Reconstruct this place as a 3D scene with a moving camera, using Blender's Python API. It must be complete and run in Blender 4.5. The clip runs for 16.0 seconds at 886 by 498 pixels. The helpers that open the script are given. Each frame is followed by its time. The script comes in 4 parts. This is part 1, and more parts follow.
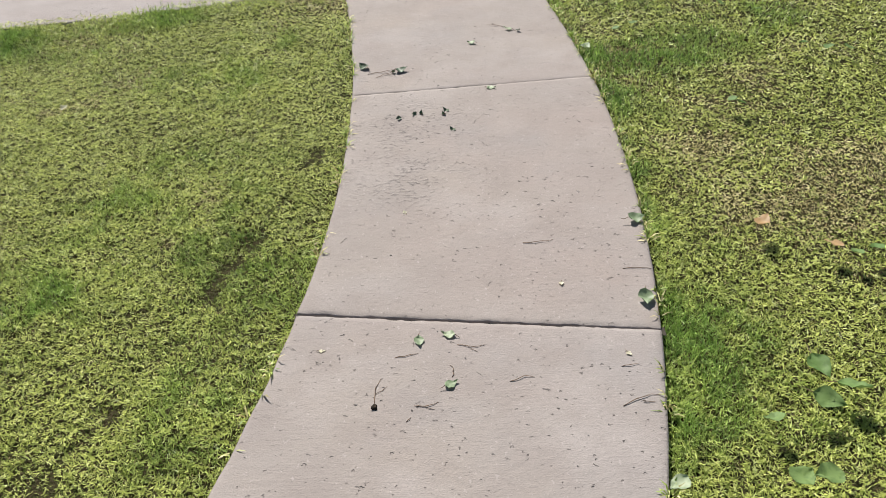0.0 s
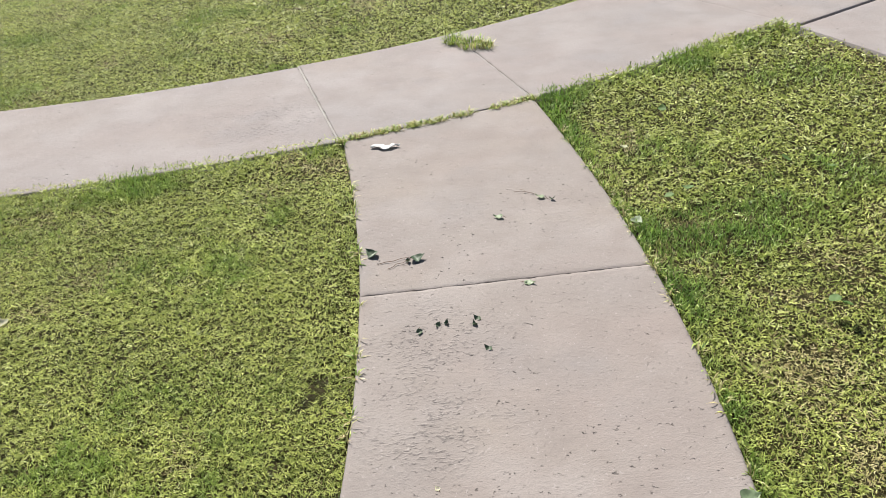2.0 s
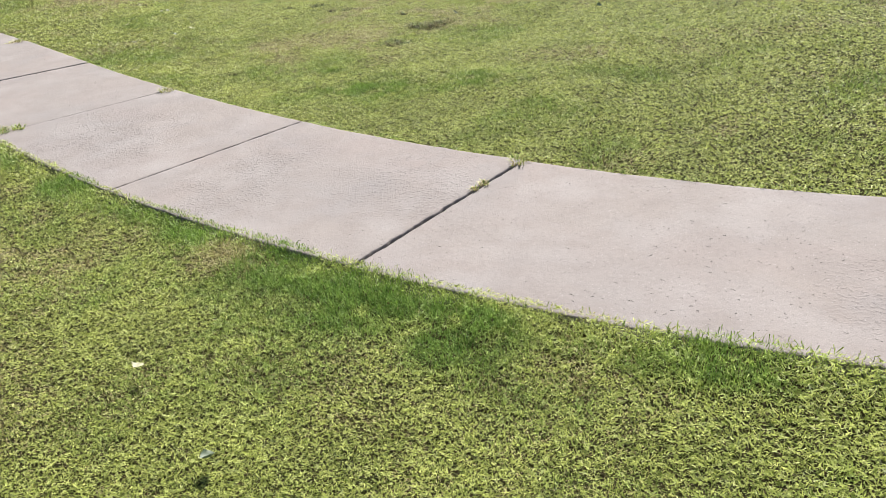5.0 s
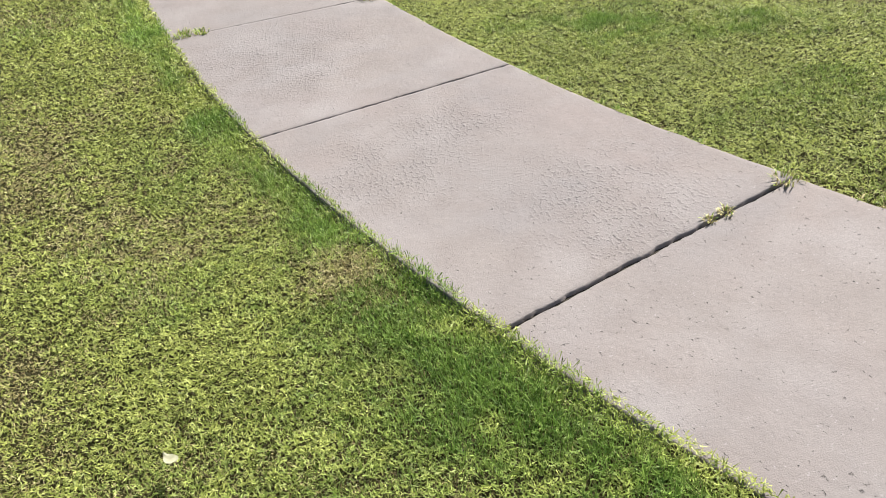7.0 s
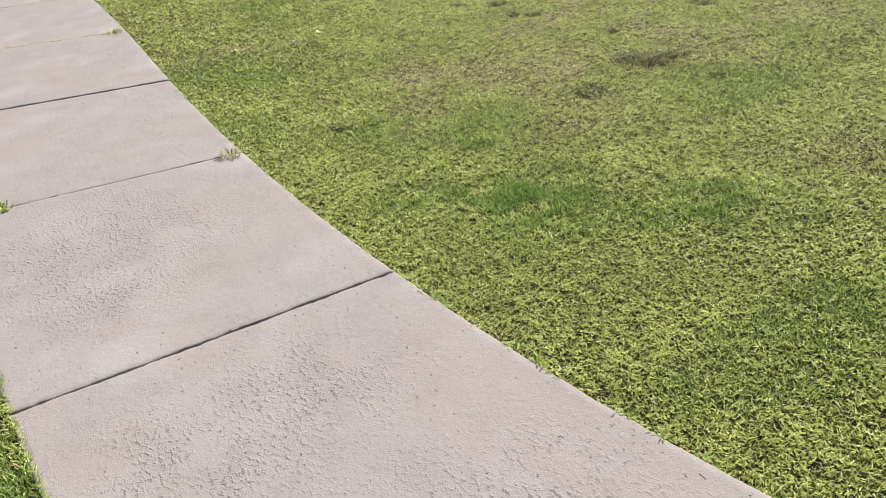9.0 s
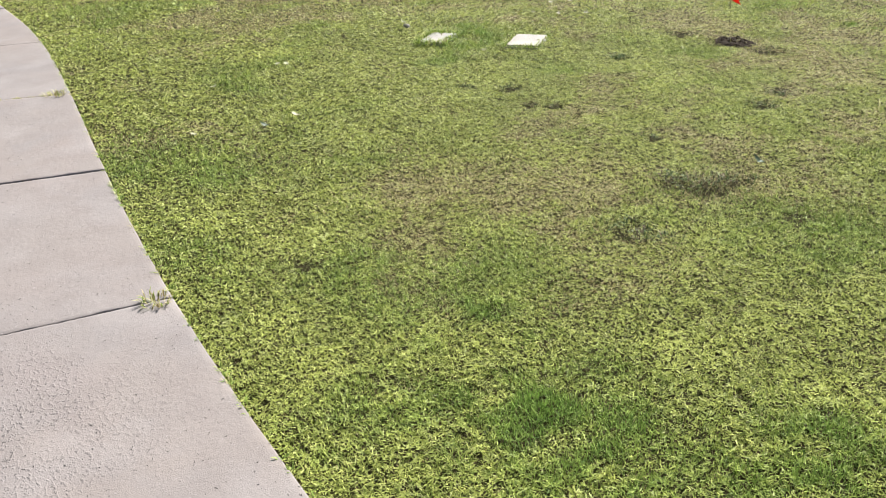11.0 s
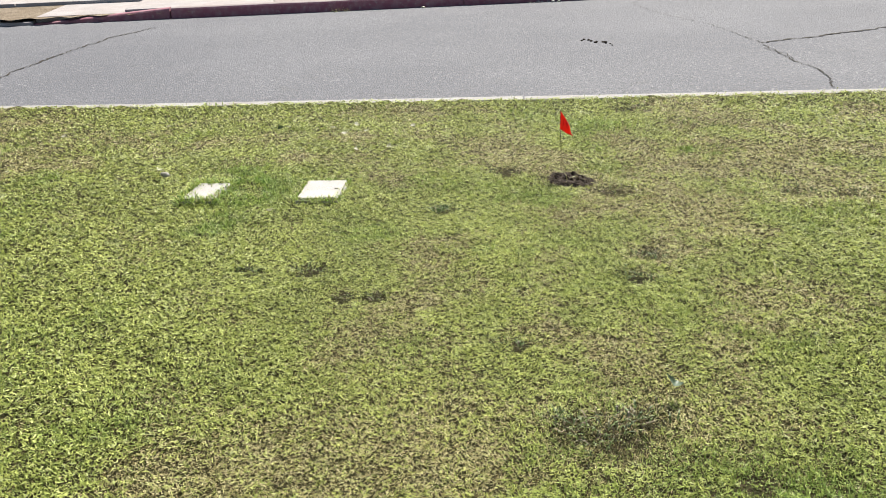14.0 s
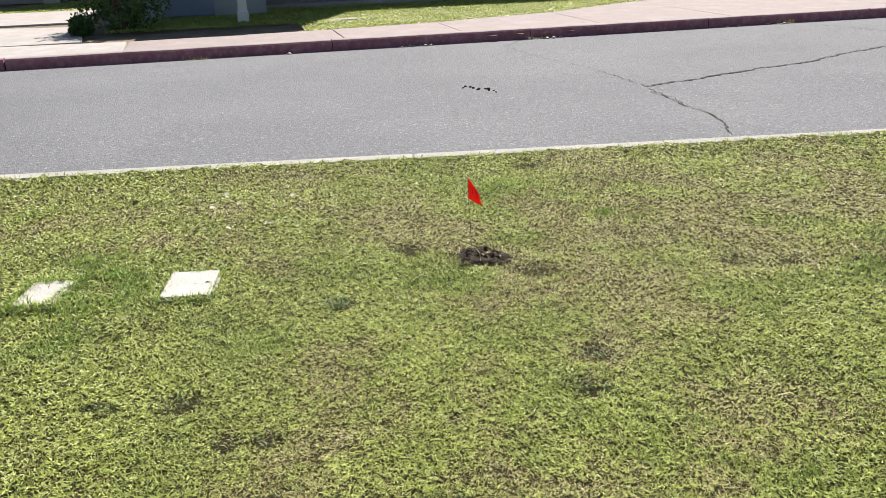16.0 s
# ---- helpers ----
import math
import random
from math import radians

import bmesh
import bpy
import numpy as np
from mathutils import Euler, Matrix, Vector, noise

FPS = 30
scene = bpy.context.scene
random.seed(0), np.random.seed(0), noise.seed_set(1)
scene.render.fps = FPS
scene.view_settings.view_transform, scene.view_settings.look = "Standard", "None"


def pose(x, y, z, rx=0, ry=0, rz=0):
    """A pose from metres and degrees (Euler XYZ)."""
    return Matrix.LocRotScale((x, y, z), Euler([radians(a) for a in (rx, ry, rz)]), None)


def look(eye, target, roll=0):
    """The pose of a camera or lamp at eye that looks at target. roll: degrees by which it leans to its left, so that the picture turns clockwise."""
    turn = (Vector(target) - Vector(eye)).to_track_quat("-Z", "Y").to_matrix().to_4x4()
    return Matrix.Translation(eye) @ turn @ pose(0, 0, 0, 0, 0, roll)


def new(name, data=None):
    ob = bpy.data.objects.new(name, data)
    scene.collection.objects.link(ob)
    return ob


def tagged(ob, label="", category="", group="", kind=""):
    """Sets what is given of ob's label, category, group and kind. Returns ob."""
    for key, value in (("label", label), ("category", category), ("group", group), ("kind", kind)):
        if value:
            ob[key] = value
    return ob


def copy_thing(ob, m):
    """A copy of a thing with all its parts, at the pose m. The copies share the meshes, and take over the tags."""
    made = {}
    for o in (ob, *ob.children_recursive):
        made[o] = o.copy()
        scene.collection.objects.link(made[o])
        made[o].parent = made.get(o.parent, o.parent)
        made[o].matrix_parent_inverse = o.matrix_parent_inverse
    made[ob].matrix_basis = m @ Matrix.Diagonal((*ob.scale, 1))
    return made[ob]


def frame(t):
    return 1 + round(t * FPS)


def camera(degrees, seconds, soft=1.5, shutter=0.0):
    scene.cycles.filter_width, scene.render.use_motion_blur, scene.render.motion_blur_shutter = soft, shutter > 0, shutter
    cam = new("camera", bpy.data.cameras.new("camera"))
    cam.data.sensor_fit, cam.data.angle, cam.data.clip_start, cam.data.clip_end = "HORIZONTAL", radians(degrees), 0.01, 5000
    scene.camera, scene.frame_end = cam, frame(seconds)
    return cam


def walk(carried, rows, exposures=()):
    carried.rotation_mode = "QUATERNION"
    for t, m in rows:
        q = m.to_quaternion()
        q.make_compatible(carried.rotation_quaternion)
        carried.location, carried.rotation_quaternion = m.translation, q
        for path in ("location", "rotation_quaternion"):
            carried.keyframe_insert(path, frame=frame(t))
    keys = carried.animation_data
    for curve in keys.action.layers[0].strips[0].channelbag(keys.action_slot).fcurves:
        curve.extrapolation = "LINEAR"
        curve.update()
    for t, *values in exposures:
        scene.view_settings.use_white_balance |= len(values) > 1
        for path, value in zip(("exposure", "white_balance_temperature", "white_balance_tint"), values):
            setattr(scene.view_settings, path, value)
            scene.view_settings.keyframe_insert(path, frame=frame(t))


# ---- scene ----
cam = camera(53.4, 16.0, soft=0.45)
PATH = [
    (0, (0.304, -0.157, 1.703), (0.256, 1.47, 0.54), -3.9),
    (0.5, (0.345, 0.0, 1.713), (0.248, 1.65, 0.587), -4.5),
    (1, (0.383, 0.235, 1.736), (0.166, 1.923, 0.686), -4.8),
    (1.5, (0.236, 0.497, 1.733), (0.165, 2.232, 0.742), -4.3),
    (2, (0.194, 0.743, 1.731), (0.171, 2.473, 0.727), -5.0),
    (2.5, (0.162, 1.008, 1.742), (0.04, 2.765, 0.795), -3.8),
    (3, (-0.028, 1.279, 1.745), (-0.253, 3.047, 0.837), -3.2),
    (3.5, (-0.128, 1.504, 1.754), (-0.784, 3.198, 0.919), -5.3),
    (4, (-0.16, 1.718, 1.749), (-1.235, 3.175, 0.9), -7.0),
    (4.2, (-0.201, 1.834, 1.727), (-1.299, 3.266, 0.865), -6.5),
    (6.3, (-0.925, 2.966, 1.572), (-2.249, 4.056, 0.543), -6.5),
    (6.5, (-0.971, 3.082, 1.587), (-2.356, 4.075, 0.538), -7.0),
    (7, (-1.164, 3.36, 1.579), (-2.601, 4.226, 0.49), -7.2),
    (7.5, (-1.393, 3.628, 1.591), (-2.79, 4.564, 0.508), -8.5),
    (8, (-1.545, 3.968, 1.593), (-3.023, 4.894, 0.615), -7.8),
    (8.2, (-1.644, 4.067, 1.579), (-3.117, 4.995, 0.593), -8.1),
    (10.3, (-2.722, 4.84, 1.511), (-4.073, 5.985, 0.582), -2.7),
    (10.5, (-2.801, 4.918, 1.519), (-4.204, 6.008, 0.602), -2.9),
    (11, (-3.012, 5.083, 1.535), (-4.446, 6.14, 0.625), -3.1),
    (11.5, (-3.279, 5.196, 1.551), (-4.648, 6.412, 0.746), -3.0),
    (12, (-3.467, 5.408, 1.544), (-4.84, 6.613, 0.729), -3.0),
    (12.5, (-3.66, 5.586, 1.545), (-4.964, 6.856, 0.716), -3.2),
    (13, (-3.877, 5.708, 1.523), (-4.993, 7.166, 0.732), -2.0),
    (13.5, (-3.995, 5.874, 1.511), (-5.142, 7.333, 0.764), -2.1),
    (14, (-4.139, 6.018, 1.524), (-5.292, 7.467, 0.769), -2.0),
    (14.5, (-4.351, 6.17, 1.499), (-5.389, 7.72, 0.778), -2.3),
    (15, (-4.441, 6.354, 1.492), (-5.5, 7.901, 0.796), -2.2),
    (15.5, (-4.533, 6.483, 1.508), (-5.606, 8.02, 0.81), -2.0),
    (16, (-4.705, 6.565, 1.503), (-5.629, 8.202, 0.819), -1.7),
]
walk(cam, [(t, look(eye, target, roll)) for t, eye, target, roll in PATH],
     exposures=[(0.0, 0.63), (2.0, 0.72), (4.0, 0.84), (8.0, 0.76), (11.5, 0.87), (14.0, 0.94), (16.0, 0.92)])

# ---- light ----
SUN_ELEV, SUN_AZ = 47.0, -17.5          # degrees; azimuth from +y towards +x
world = bpy.data.worlds.new("sky")
scene.world = world
world.use_nodes = True
wn = world.node_tree.nodes
sky = wn.new("ShaderNodeTexSky")
sky.sky_type = "NISHITA"
sky.sun_disc = False
sky.sun_elevation, sky.sun_rotation = radians(SUN_ELEV), radians(SUN_AZ)
world.node_tree.links.new(sky.outputs[0], wn["Background"].inputs[0])
wn["Background"].inputs[1].default_value = 0.045
sun = new("sun", bpy.data.lights.new("sun", "SUN"))
sun.data.energy, sun.data.angle, sun.data.color = 5.0, radians(0.53), (1.0, 0.95, 0.87)
az, el = radians(SUN_AZ), radians(SUN_ELEV)
sun.matrix_world = look((math.sin(az) * math.cos(el) * 30, math.cos(az) * math.cos(el) * 30, math.sin(el) * 30), (0, 0, 0))


# ---- materials ----
class Mat:
    """A node material with short ways to wire noise, ramps and bumps."""

    def __init__(self, name, rough=0.9, spec=0.3):
        self.m = bpy.data.materials.new(name)
        self.m.use_nodes = True
        self.t = self.m.node_tree
        self.p = self.t.nodes["Principled BSDF"]
        self.p.inputs["Roughness"].default_value = rough
        self.p.inputs["Specular IOR Level"].default_value = spec
        self.co = self.t.nodes.new("ShaderNodeTexCoord").outputs["Object"]

    def put(self, sock, v):
        if hasattr(v, "is_linked"):
            self.t.links.new(v, sock)
        else:
            sock.default_value = v if not isinstance(v, tuple) or len(v) != 3 or len(sock.default_value) == 3 else (*v, 1)

    def noise(self, scale, detail=3.0, stretch=None, rough=0.55):
        n = self.t.nodes.new("ShaderNodeTexNoise")
        n.inputs["Scale"].default_value, n.inputs["Detail"].default_value = scale, detail
        n.inputs["Roughness"].default_value = rough
        src = self.co
        if stretch:
            mp = self.t.nodes.new("ShaderNodeMapping")
            mp.inputs["Rotation"].default_value = (0, 0, radians(stretch[3]))
            mp.inputs["Scale"].default_value = stretch[:3]
            self.t.links.new(src, mp.inputs[0])
            src = mp.outputs[0]
        self.t.links.new(src, n.inputs["Vector"])
        return n.outputs["Fac"]

    def cells(self, scale, feature="F1"):
        n = self.t.nodes.new("ShaderNodeTexVoronoi")
        n.feature = feature
        n.inputs["Scale"].default_value = scale
        self.t.links.new(self.co, n.inputs["Vector"])
        return n.outputs["Distance"]

    def span(self, fac, a, b, to0=0.0, to1=1.0):
        n = self.t.nodes.new("ShaderNodeMapRange")
        n.inputs[1].default_value, n.inputs[2].default_value = a, b
        n.inputs[3].default_value, n.inputs[4].default_value = to0, to1
        self.t.links.new(fac, n.inputs[0])
        return n.outputs[0]

    def math(self, op, a, b=0.5):
        n = self.t.nodes.new("ShaderNodeMath")
        n.operation = op
        self.put(n.inputs[0], a), self.put(n.inputs[1], b)
        return n.outputs[0]

    def near(self, x, y, r):
        """1 at a spot of the plan, falling to 0 at r metres from it."""
        n = self.t.nodes.new("ShaderNodeVectorMath")
        n.operation = "DISTANCE"
        self.t.links.new(self.co, n.inputs[0])
        n.inputs[1].default_value = (x, y, 0)
        return self.span(n.outputs["Value"], 0.25 * r, r, 1.0, 0.0)

    def mix(self, fac, a, b, how="MIX"):
        n = self.t.nodes.new("ShaderNodeMix")
        n.data_type, n.blend_type = "RGBA", how
        self.put(n.inputs[0], fac), self.put(n.inputs[6], a), self.put(n.inputs[7], b)
        return n.outputs[2]

    def attr(self, name):
        n = self.t.nodes.new("ShaderNodeAttribute")
        n.attribute_name = name
        return n.outputs["Fac"]

    def random(self):
        return self.t.nodes.new("ShaderNodeObjectInfo").outputs["Random"]

    def color(self, c):
        self.put(self.p.inputs["Base Color"], c)
        return self

    def bump(self, h, dist, strength=1.0):
        n = self.t.nodes.new("ShaderNodeBump")
        n.inputs["Distance"].default_value, n.inputs["Strength"].default_value = dist, strength
        self.t.links.new(h, n.inputs["Height"])
        old = self.p.inputs["Normal"]
        if old.is_linked:
            self.t.links.new(old.links[0].from_socket, n.inputs["Normal"])
        self.t.links.new(n.outputs[0], old)
        return self

    def see_through(self, tint, share):
        """Lets light through thin leaves: mixes a translucent shader in."""
        tr = self.t.nodes.new("ShaderNodeBsdfTranslucent")
        mx = self.t.nodes.new("ShaderNodeMixShader")
        out = self.t.nodes["Material Output"]
        self.put(tr.inputs[0], tint)
        mx.inputs[0].default_value = share
        self.t.links.new(self.p.outputs[0], mx.inputs[1])
        self.t.links.new(tr.outputs[0], mx.inputs[2])
        self.t.links.new(mx.outputs[0], out.inputs[0])
        return self


def concrete(name, base, warm, spots=(), broom=None, gloss=0.25):
    k = Mat(name, 0.85, gloss)
    c = k.mix(k.span(k.noise(1.1, 4), 0.35, 0.68), base, warm)
    c = k.mix(k.span(k.noise(0.8, 3, (1, 1.6, 1, 35)), 0.45, 0.7, 0, 0.8), c, (base[0] * 1.05, base[1] * 0.955, base[2] * 0.93))
    c = k.mix(k.span(k.noise(1.9, 4), 0.52, 0.72, 0, 0.7), c, (base[0] * 0.88, base[1] * 0.91, base[2] * 0.95))
    c = k.mix(k.span(k.noise(5.5, 5), 0.42, 0.72, 0, 0.7), c, (base[0] * 0.84, base[1] * 0.80, base[2] * 0.78))
    c = k.mix(k.span(k.noise(2.3, 3), 0.50, 0.70, 0, 0.8), c, tuple(min(1, v * 1.2) for v in base))
    c = k.mix(k.span(k.noise(160, 2), 0.35, 0.7, 0, 0.35), c, tuple(v * 0.72 for v in base))
    c = k.mix(k.span(k.random(), 0, 1, 0, 0.22), c, tuple(v * 0.86 for v in warm))
    pits = k.span(k.noise(70, 3, (0.8, 1, 1, 20)), 0.668, 0.72)       # small ragged pits, in drifts
    drift = k.span(k.noise(2.1, 3), 0.42, 0.58, 0.25, 1)
    pits = k.math("MULTIPLY", pits, drift)
    c = k.mix(k.math("MULTIPLY", pits, 0.42), c, tuple(v * 0.5 for v in base))
    light = k.span(k.noise(85, 2.5, (1, 0.7, 1, 60)), 0.655, 0.71, 0, 0.5)
    c = k.mix(light, c, tuple(min(1, v * 1.35) for v in base))
    k.bump(k.noise(45, 4), 0.004, 0.55)
    k.bump(k.noise(260, 2), 0.0022, 0.8)
    k.bump(pits, -0.009, 1.0)
    if spots:                                                          # scaled patches with the coarse sand laid bare
        mask = None
        for x, y, r in spots:
            s = k.near(x, y, r)
            mask = s if mask is None else k.math("MAXIMUM", mask, s)
        mask = k.math("MULTIPLY", mask, k.span(k.noise(6, 4), 0.34, 0.52))
        c = k.mix(k.math("MULTIPLY", mask, 0.16), c, tuple(v * 0.72 for v in base))
        rubble = k.math("MULTIPLY", k.span(k.noise(75, 2.5, (0.7, 1, 1, 15)), 0.5, 0.68), mask)
        k.bump(rubble, 0.005, 0.6)
        c = k.mix(k.math("MULTIPLY", k.span(k.noise(75, 2.5, (0.7, 1, 1, 15)), 0.57, 0.66), k.math("MULTIPLY", mask, 0.6)), c, tuple(v * 0.5 for v in base))
    if broom is not None:
        k.bump(k.span(k.noise(190, 2, (0.015, 1, 1, broom)), 0.45, 0.68), 0.0010, 0.22)
    return k.color(c).m


SPALLS = ((-3.15, 5.25, 0.55), (-2.95, 5.1, 0.3), (-5.4, 5.1, 0.75), (-5.0, 5.0, 0.4), (-0.8, 5.24, 0.45), (-3.9, 4.8, 0.5), (-4.0, 5.2, 0.4))
MAT_WALK = concrete("sidewalk_concrete", (0.290, 0.268, 0.266), (0.305, 0.268, 0.252), SPALLS)
MAT_PATH = concrete("path_concrete", (0.282, 0.256, 0.246), (0.295, 0.257, 0.230), ((0.10, 3.1, 0.35), (0.1, 2.7, 0.3)), broom=3)
MAT_KERB = concrete("kerb_concrete", (0.37, 0.36, 0.34), (0.31, 0.295, 0.275))
MAT_FAR_WALK = concrete("far_sidewalk_concrete", (0.315, 0.265, 0.262), (0.325, 0.272, 0.262))
MAT_DRIVE = concrete("driveway_concrete", (0.42, 0.39, 0.38), (0.36, 0.33, 0.31))
MAT_LID = concrete("lid_concrete", (0.49, 0.475, 0.45), (0.38, 0.36, 0.335))

k = Mat("red_kerb_paint", 0.7)
c = k.mix(k.span(k.noise(9, 4), 0.4, 0.65), (0.30, 0.115, 0.150), (0.36, 0.19, 0.215))
c = k.mix(k.span(k.noise(18, 4), 0.60, 0.72, 0, 0.6), c, (0.40, 0.32, 0.31))
MAT_RED = k.bump(k.noise(60, 3), 0.004, 0.5).color(c).m

k = Mat("asphalt", 0.88, 0.35)
c = k.mix(k.span(k.noise(0.5, 4), 0.35, 0.65), (0.130, 0.133, 0.148), (0.156, 0.159, 0.173))
c = k.mix(k.span(k.noise(42, 2), 0.50, 0.62, 0, 0.65), c, (0.085, 0.085, 0.09))
c = k.mix(k.span(k.noise(48, 2), 0.60, 0.68, 0, 0.7), c, (0.38, 0.375, 0.37))
c = k.mix(k.span(k.cells(90), 0.1, 0.22, 0.5, 0), c, (0.36, 0.355, 0.35))
c = k.mix(k.span(k.noise(4, 4), 0.6, 0.75, 0, 0.35), c, (0.12, 0.118, 0.118))
MAT_ROAD = k.bump(k.cells(90), -0.006, 0.8).bump(k.noise(45, 3), 0.008, 0.6).color(c).m

k = Mat("crack_dirt", 0.95)
MAT_CRACK = k.color(k.mix(k.noise(60, 2), (0.022, 0.020, 0.018), (0.07, 0.06, 0.045))).m

k = Mat("lawn_soil", 0.97, 0.1)
c = k.mix(k.span(k.noise(14, 4), 0.35, 0.65), (0.030, 0.025, 0.013), (0.064, 0.050, 0.026))
c = k.mix(k.span(k.noise(110, 3), 0.4, 0.65), c, (0.038, 0.044, 0.014))
MAT_SOIL = k.bump(k.noise(90, 3), 0.02, 1.0).color(c).m

k = Mat("distant_turf", 0.97, 0.1)
c = k.mix(k.span(k.noise(0.4, 5), 0.35, 0.65), (0.14, 0.155, 0.045), (0.24, 0.21, 0.09))
MAT_TURF = k.color(k.mix(k.span(k.noise(14, 4), 0.4, 0.65), c, (0.09, 0.105, 0.025))).bump(k.noise(25, 4), 0.05, 1.0).m

k = Mat("yard_dirt", 0.97, 0.1)
c = k.mix(k.span(k.noise(3, 4), 0.35, 0.65), (0.20, 0.16, 0.115), (0.29, 0.24, 0.18))
MAT_YARD = k.color(k.mix(k.span(k.noise(40, 3), 0.5, 0.7), c, (0.12, 0.09, 0.06))).bump(k.noise(40, 3), 0.02, 1.0).m

k = Mat("bare_dirt", 0.97, 0.1)
c = k.mix(k.span(k.noise(35, 4), 0.35, 0.65), (0.022, 0.017, 0.013), (0.075, 0.058, 0.044))
MAT_DIRT = k.bump(k.noise(70, 3), 0.02, 1.0).color(c).m

k = Mat("grass", 0.48, 0.35)
dry, tone, lush = k.attr("dry"), k.attr("tone"), k.attr("lush")
c = k.mix(tone, (0.136, 0.186, 0.026), (0.665, 0.725, 0.200))
c = k.mix(lush, c, k.mix(tone, (0.075, 0.168, 0.026), (0.41, 0.58, 0.130)))
c = k.mix(dry, c, k.mix(tone, (0.31, 0.215, 0.090), (0.87, 0.78, 0.45)))
MAT_GRASS = k.color(c).see_through(c, 0.30).m

# the dark leaf and stem tints also stand for shadow in the clumps
k = Mat("weed_leaf", 0.5, 0.35)
dry, tone = k.attr("dry"), k.attr("tone")
c = k.mix(tone, (0.045, 0.085, 0.030), (0.31, 0.40, 0.15))
c = k.mix(dry, c, k.mix(tone, (0.100, 0.062, 0.050), (0.46, 0.35, 0.26)))
MAT_WEED = k.color(c).see_through(c, 0.25).m


def leafy(name, a, b, share=0.25, rough=0.5):
    q = Mat(name, rough, 0.4)
    col = q.mix(q.random(), a, b)
    col = q.mix(q.span(q.noise(60, 3), 0.45, 0.7, 0, 0.5), col, tuple(v * 0.6 for v in a))
    return q.color(col).bump(q.noise(45, 2), 0.002, 0.5).see_through(col, share).m


MAT_LEAF = leafy("fallen_green_leaf", (0.22, 0.30, 0.17), (0.36, 0.43, 0.28))
MAT_LEAF_LAWN = leafy("lawn_green_leaf", (0.10, 0.19, 0.045), (0.20, 0.29, 0.10), 0.25, 0.65)
MAT_LEAF_PALE = leafy("pale_leaf", (0.50, 0.51, 0.32), (0.60, 0.56, 0.42))
MAT_LEAF_DARK = leafy("dark_leaf", (0.06, 0.10, 0.055), (0.11, 0.15, 0.09), 0.1)
MAT_LEAF_BROWN = leafy("brown_leaf", (0.42, 0.27, 0.13), (0.50, 0.34, 0.18))
MAT_SHRUB = leafy("shrub_leaf", (0.05, 0.11, 0.03), (0.10, 0.17, 0.05), 0.2)
MAT_TWIG = Mat("twig", 0.9).color((0.16, 0.11, 0.075)).m
k = Mat("paper", 0.8)
MAT_PAPER = k.color(k.mix(k.noise(40, 3), (0.82, 0.82, 0.82), (0.70, 0.69, 0.67))).bump(k.noise(70, 3), 0.003).see_through((0.8, 0.8, 0.8), 0.25).m
MAT_FLAG = Mat("red_vinyl", 0.45, 0.5).color((0.88, 0.03, 0.015)).see_through((0.95, 0.05, 0.02), 0.45).m
MAT_FLAG_INK = Mat("dark_red_ink", 0.5).color((0.70, 0.018, 0.012)).see_through((0.8, 0.03, 0.015), 0.45).m
k = Mat("wire", 0.5)
k.p.inputs["Metallic"].default_value = 0.8
MAT_WIRE = k.color(k.mix(k.noise(80), (0.20, 0.16, 0.13), (0.10, 0.07, 0.05))).m
k = Mat("stone", 0.9)
MAT_STONE = k.color(k.mix(k.noise(30, 3), (0.30, 0.28, 0.25), (0.48, 0.44, 0.40))).bump(k.noise(40, 3), 0.006).m


def painted(name, a, rough=0.6):
    q = Mat(name, rough)
    col = q.mix(q.span(q.noise(3, 4), 0.4, 0.7, 0, 0.6), a, tuple(v * 0.8 for v in a))
    col = q.mix(q.span(q.noise(40, 3), 0.55, 0.75, 0, 0.4), col, tuple(v * 0.7 for v in a))
    return q.color(col).bump(q.noise(50, 3), 0.003, 0.4).m


MAT_SIDING = painted("grey_siding", (0.36, 0.40, 0.43))
MAT_TRIM = painted("white_trim", (0.74, 0.74, 0.72))
MAT_PILLAR = painted("beige_stucco", (0.55, 0.50, 0.42), 0.9)
MAT_DOOR = painted("blue_grey_door", (0.22, 0.27, 0.38))
# near black, colours in the shade inside the open doorway
MAT_DOORWAY_SHADE = painted("doorway_shade", (0.06, 0.065, 0.07))
MAT_ROOF = painted("brown_shingle", (0.20, 0.16, 0.13), 0.95)


# ---- mesh helpers ----
def obj(name, bm, material, parent=None, smooth=True):
    me = bpy.data.meshes.new(name)
    bm.to_mesh(me)
    bm.free()
    me.materials.append(material)
    if smooth:
        me.polygons.foreach_set("use_smooth", [True] * len(me.polygons))
    ob = new(name, me)
    ob.parent = parent
    return ob


def part(name, bm, material, parent, label="", smooth=False):
    ob = obj(name, bm, material, parent, smooth)
    return tagged(ob, label)


def box(bm, x0, x1, y0, y1, z0, z1, bevel=0.0):
    r = bmesh.ops.create_cube(bm, size=1)
    bmesh.ops.scale(bm, vec=(x1 - x0, y1 - y0, z1 - z0), verts=r["verts"])
    bmesh.ops.translate(bm, vec=((x0 + x1) / 2, (y0 + y1) / 2, (z0 + z1) / 2), verts=r["verts"])
    if bevel:
        es = list({e for v in r["verts"] for e in v.link_edges})
        bmesh.ops.bevel(bm, geom=es, offset=bevel, segments=2, affect="EDGES", profile=0.5)
    return bm


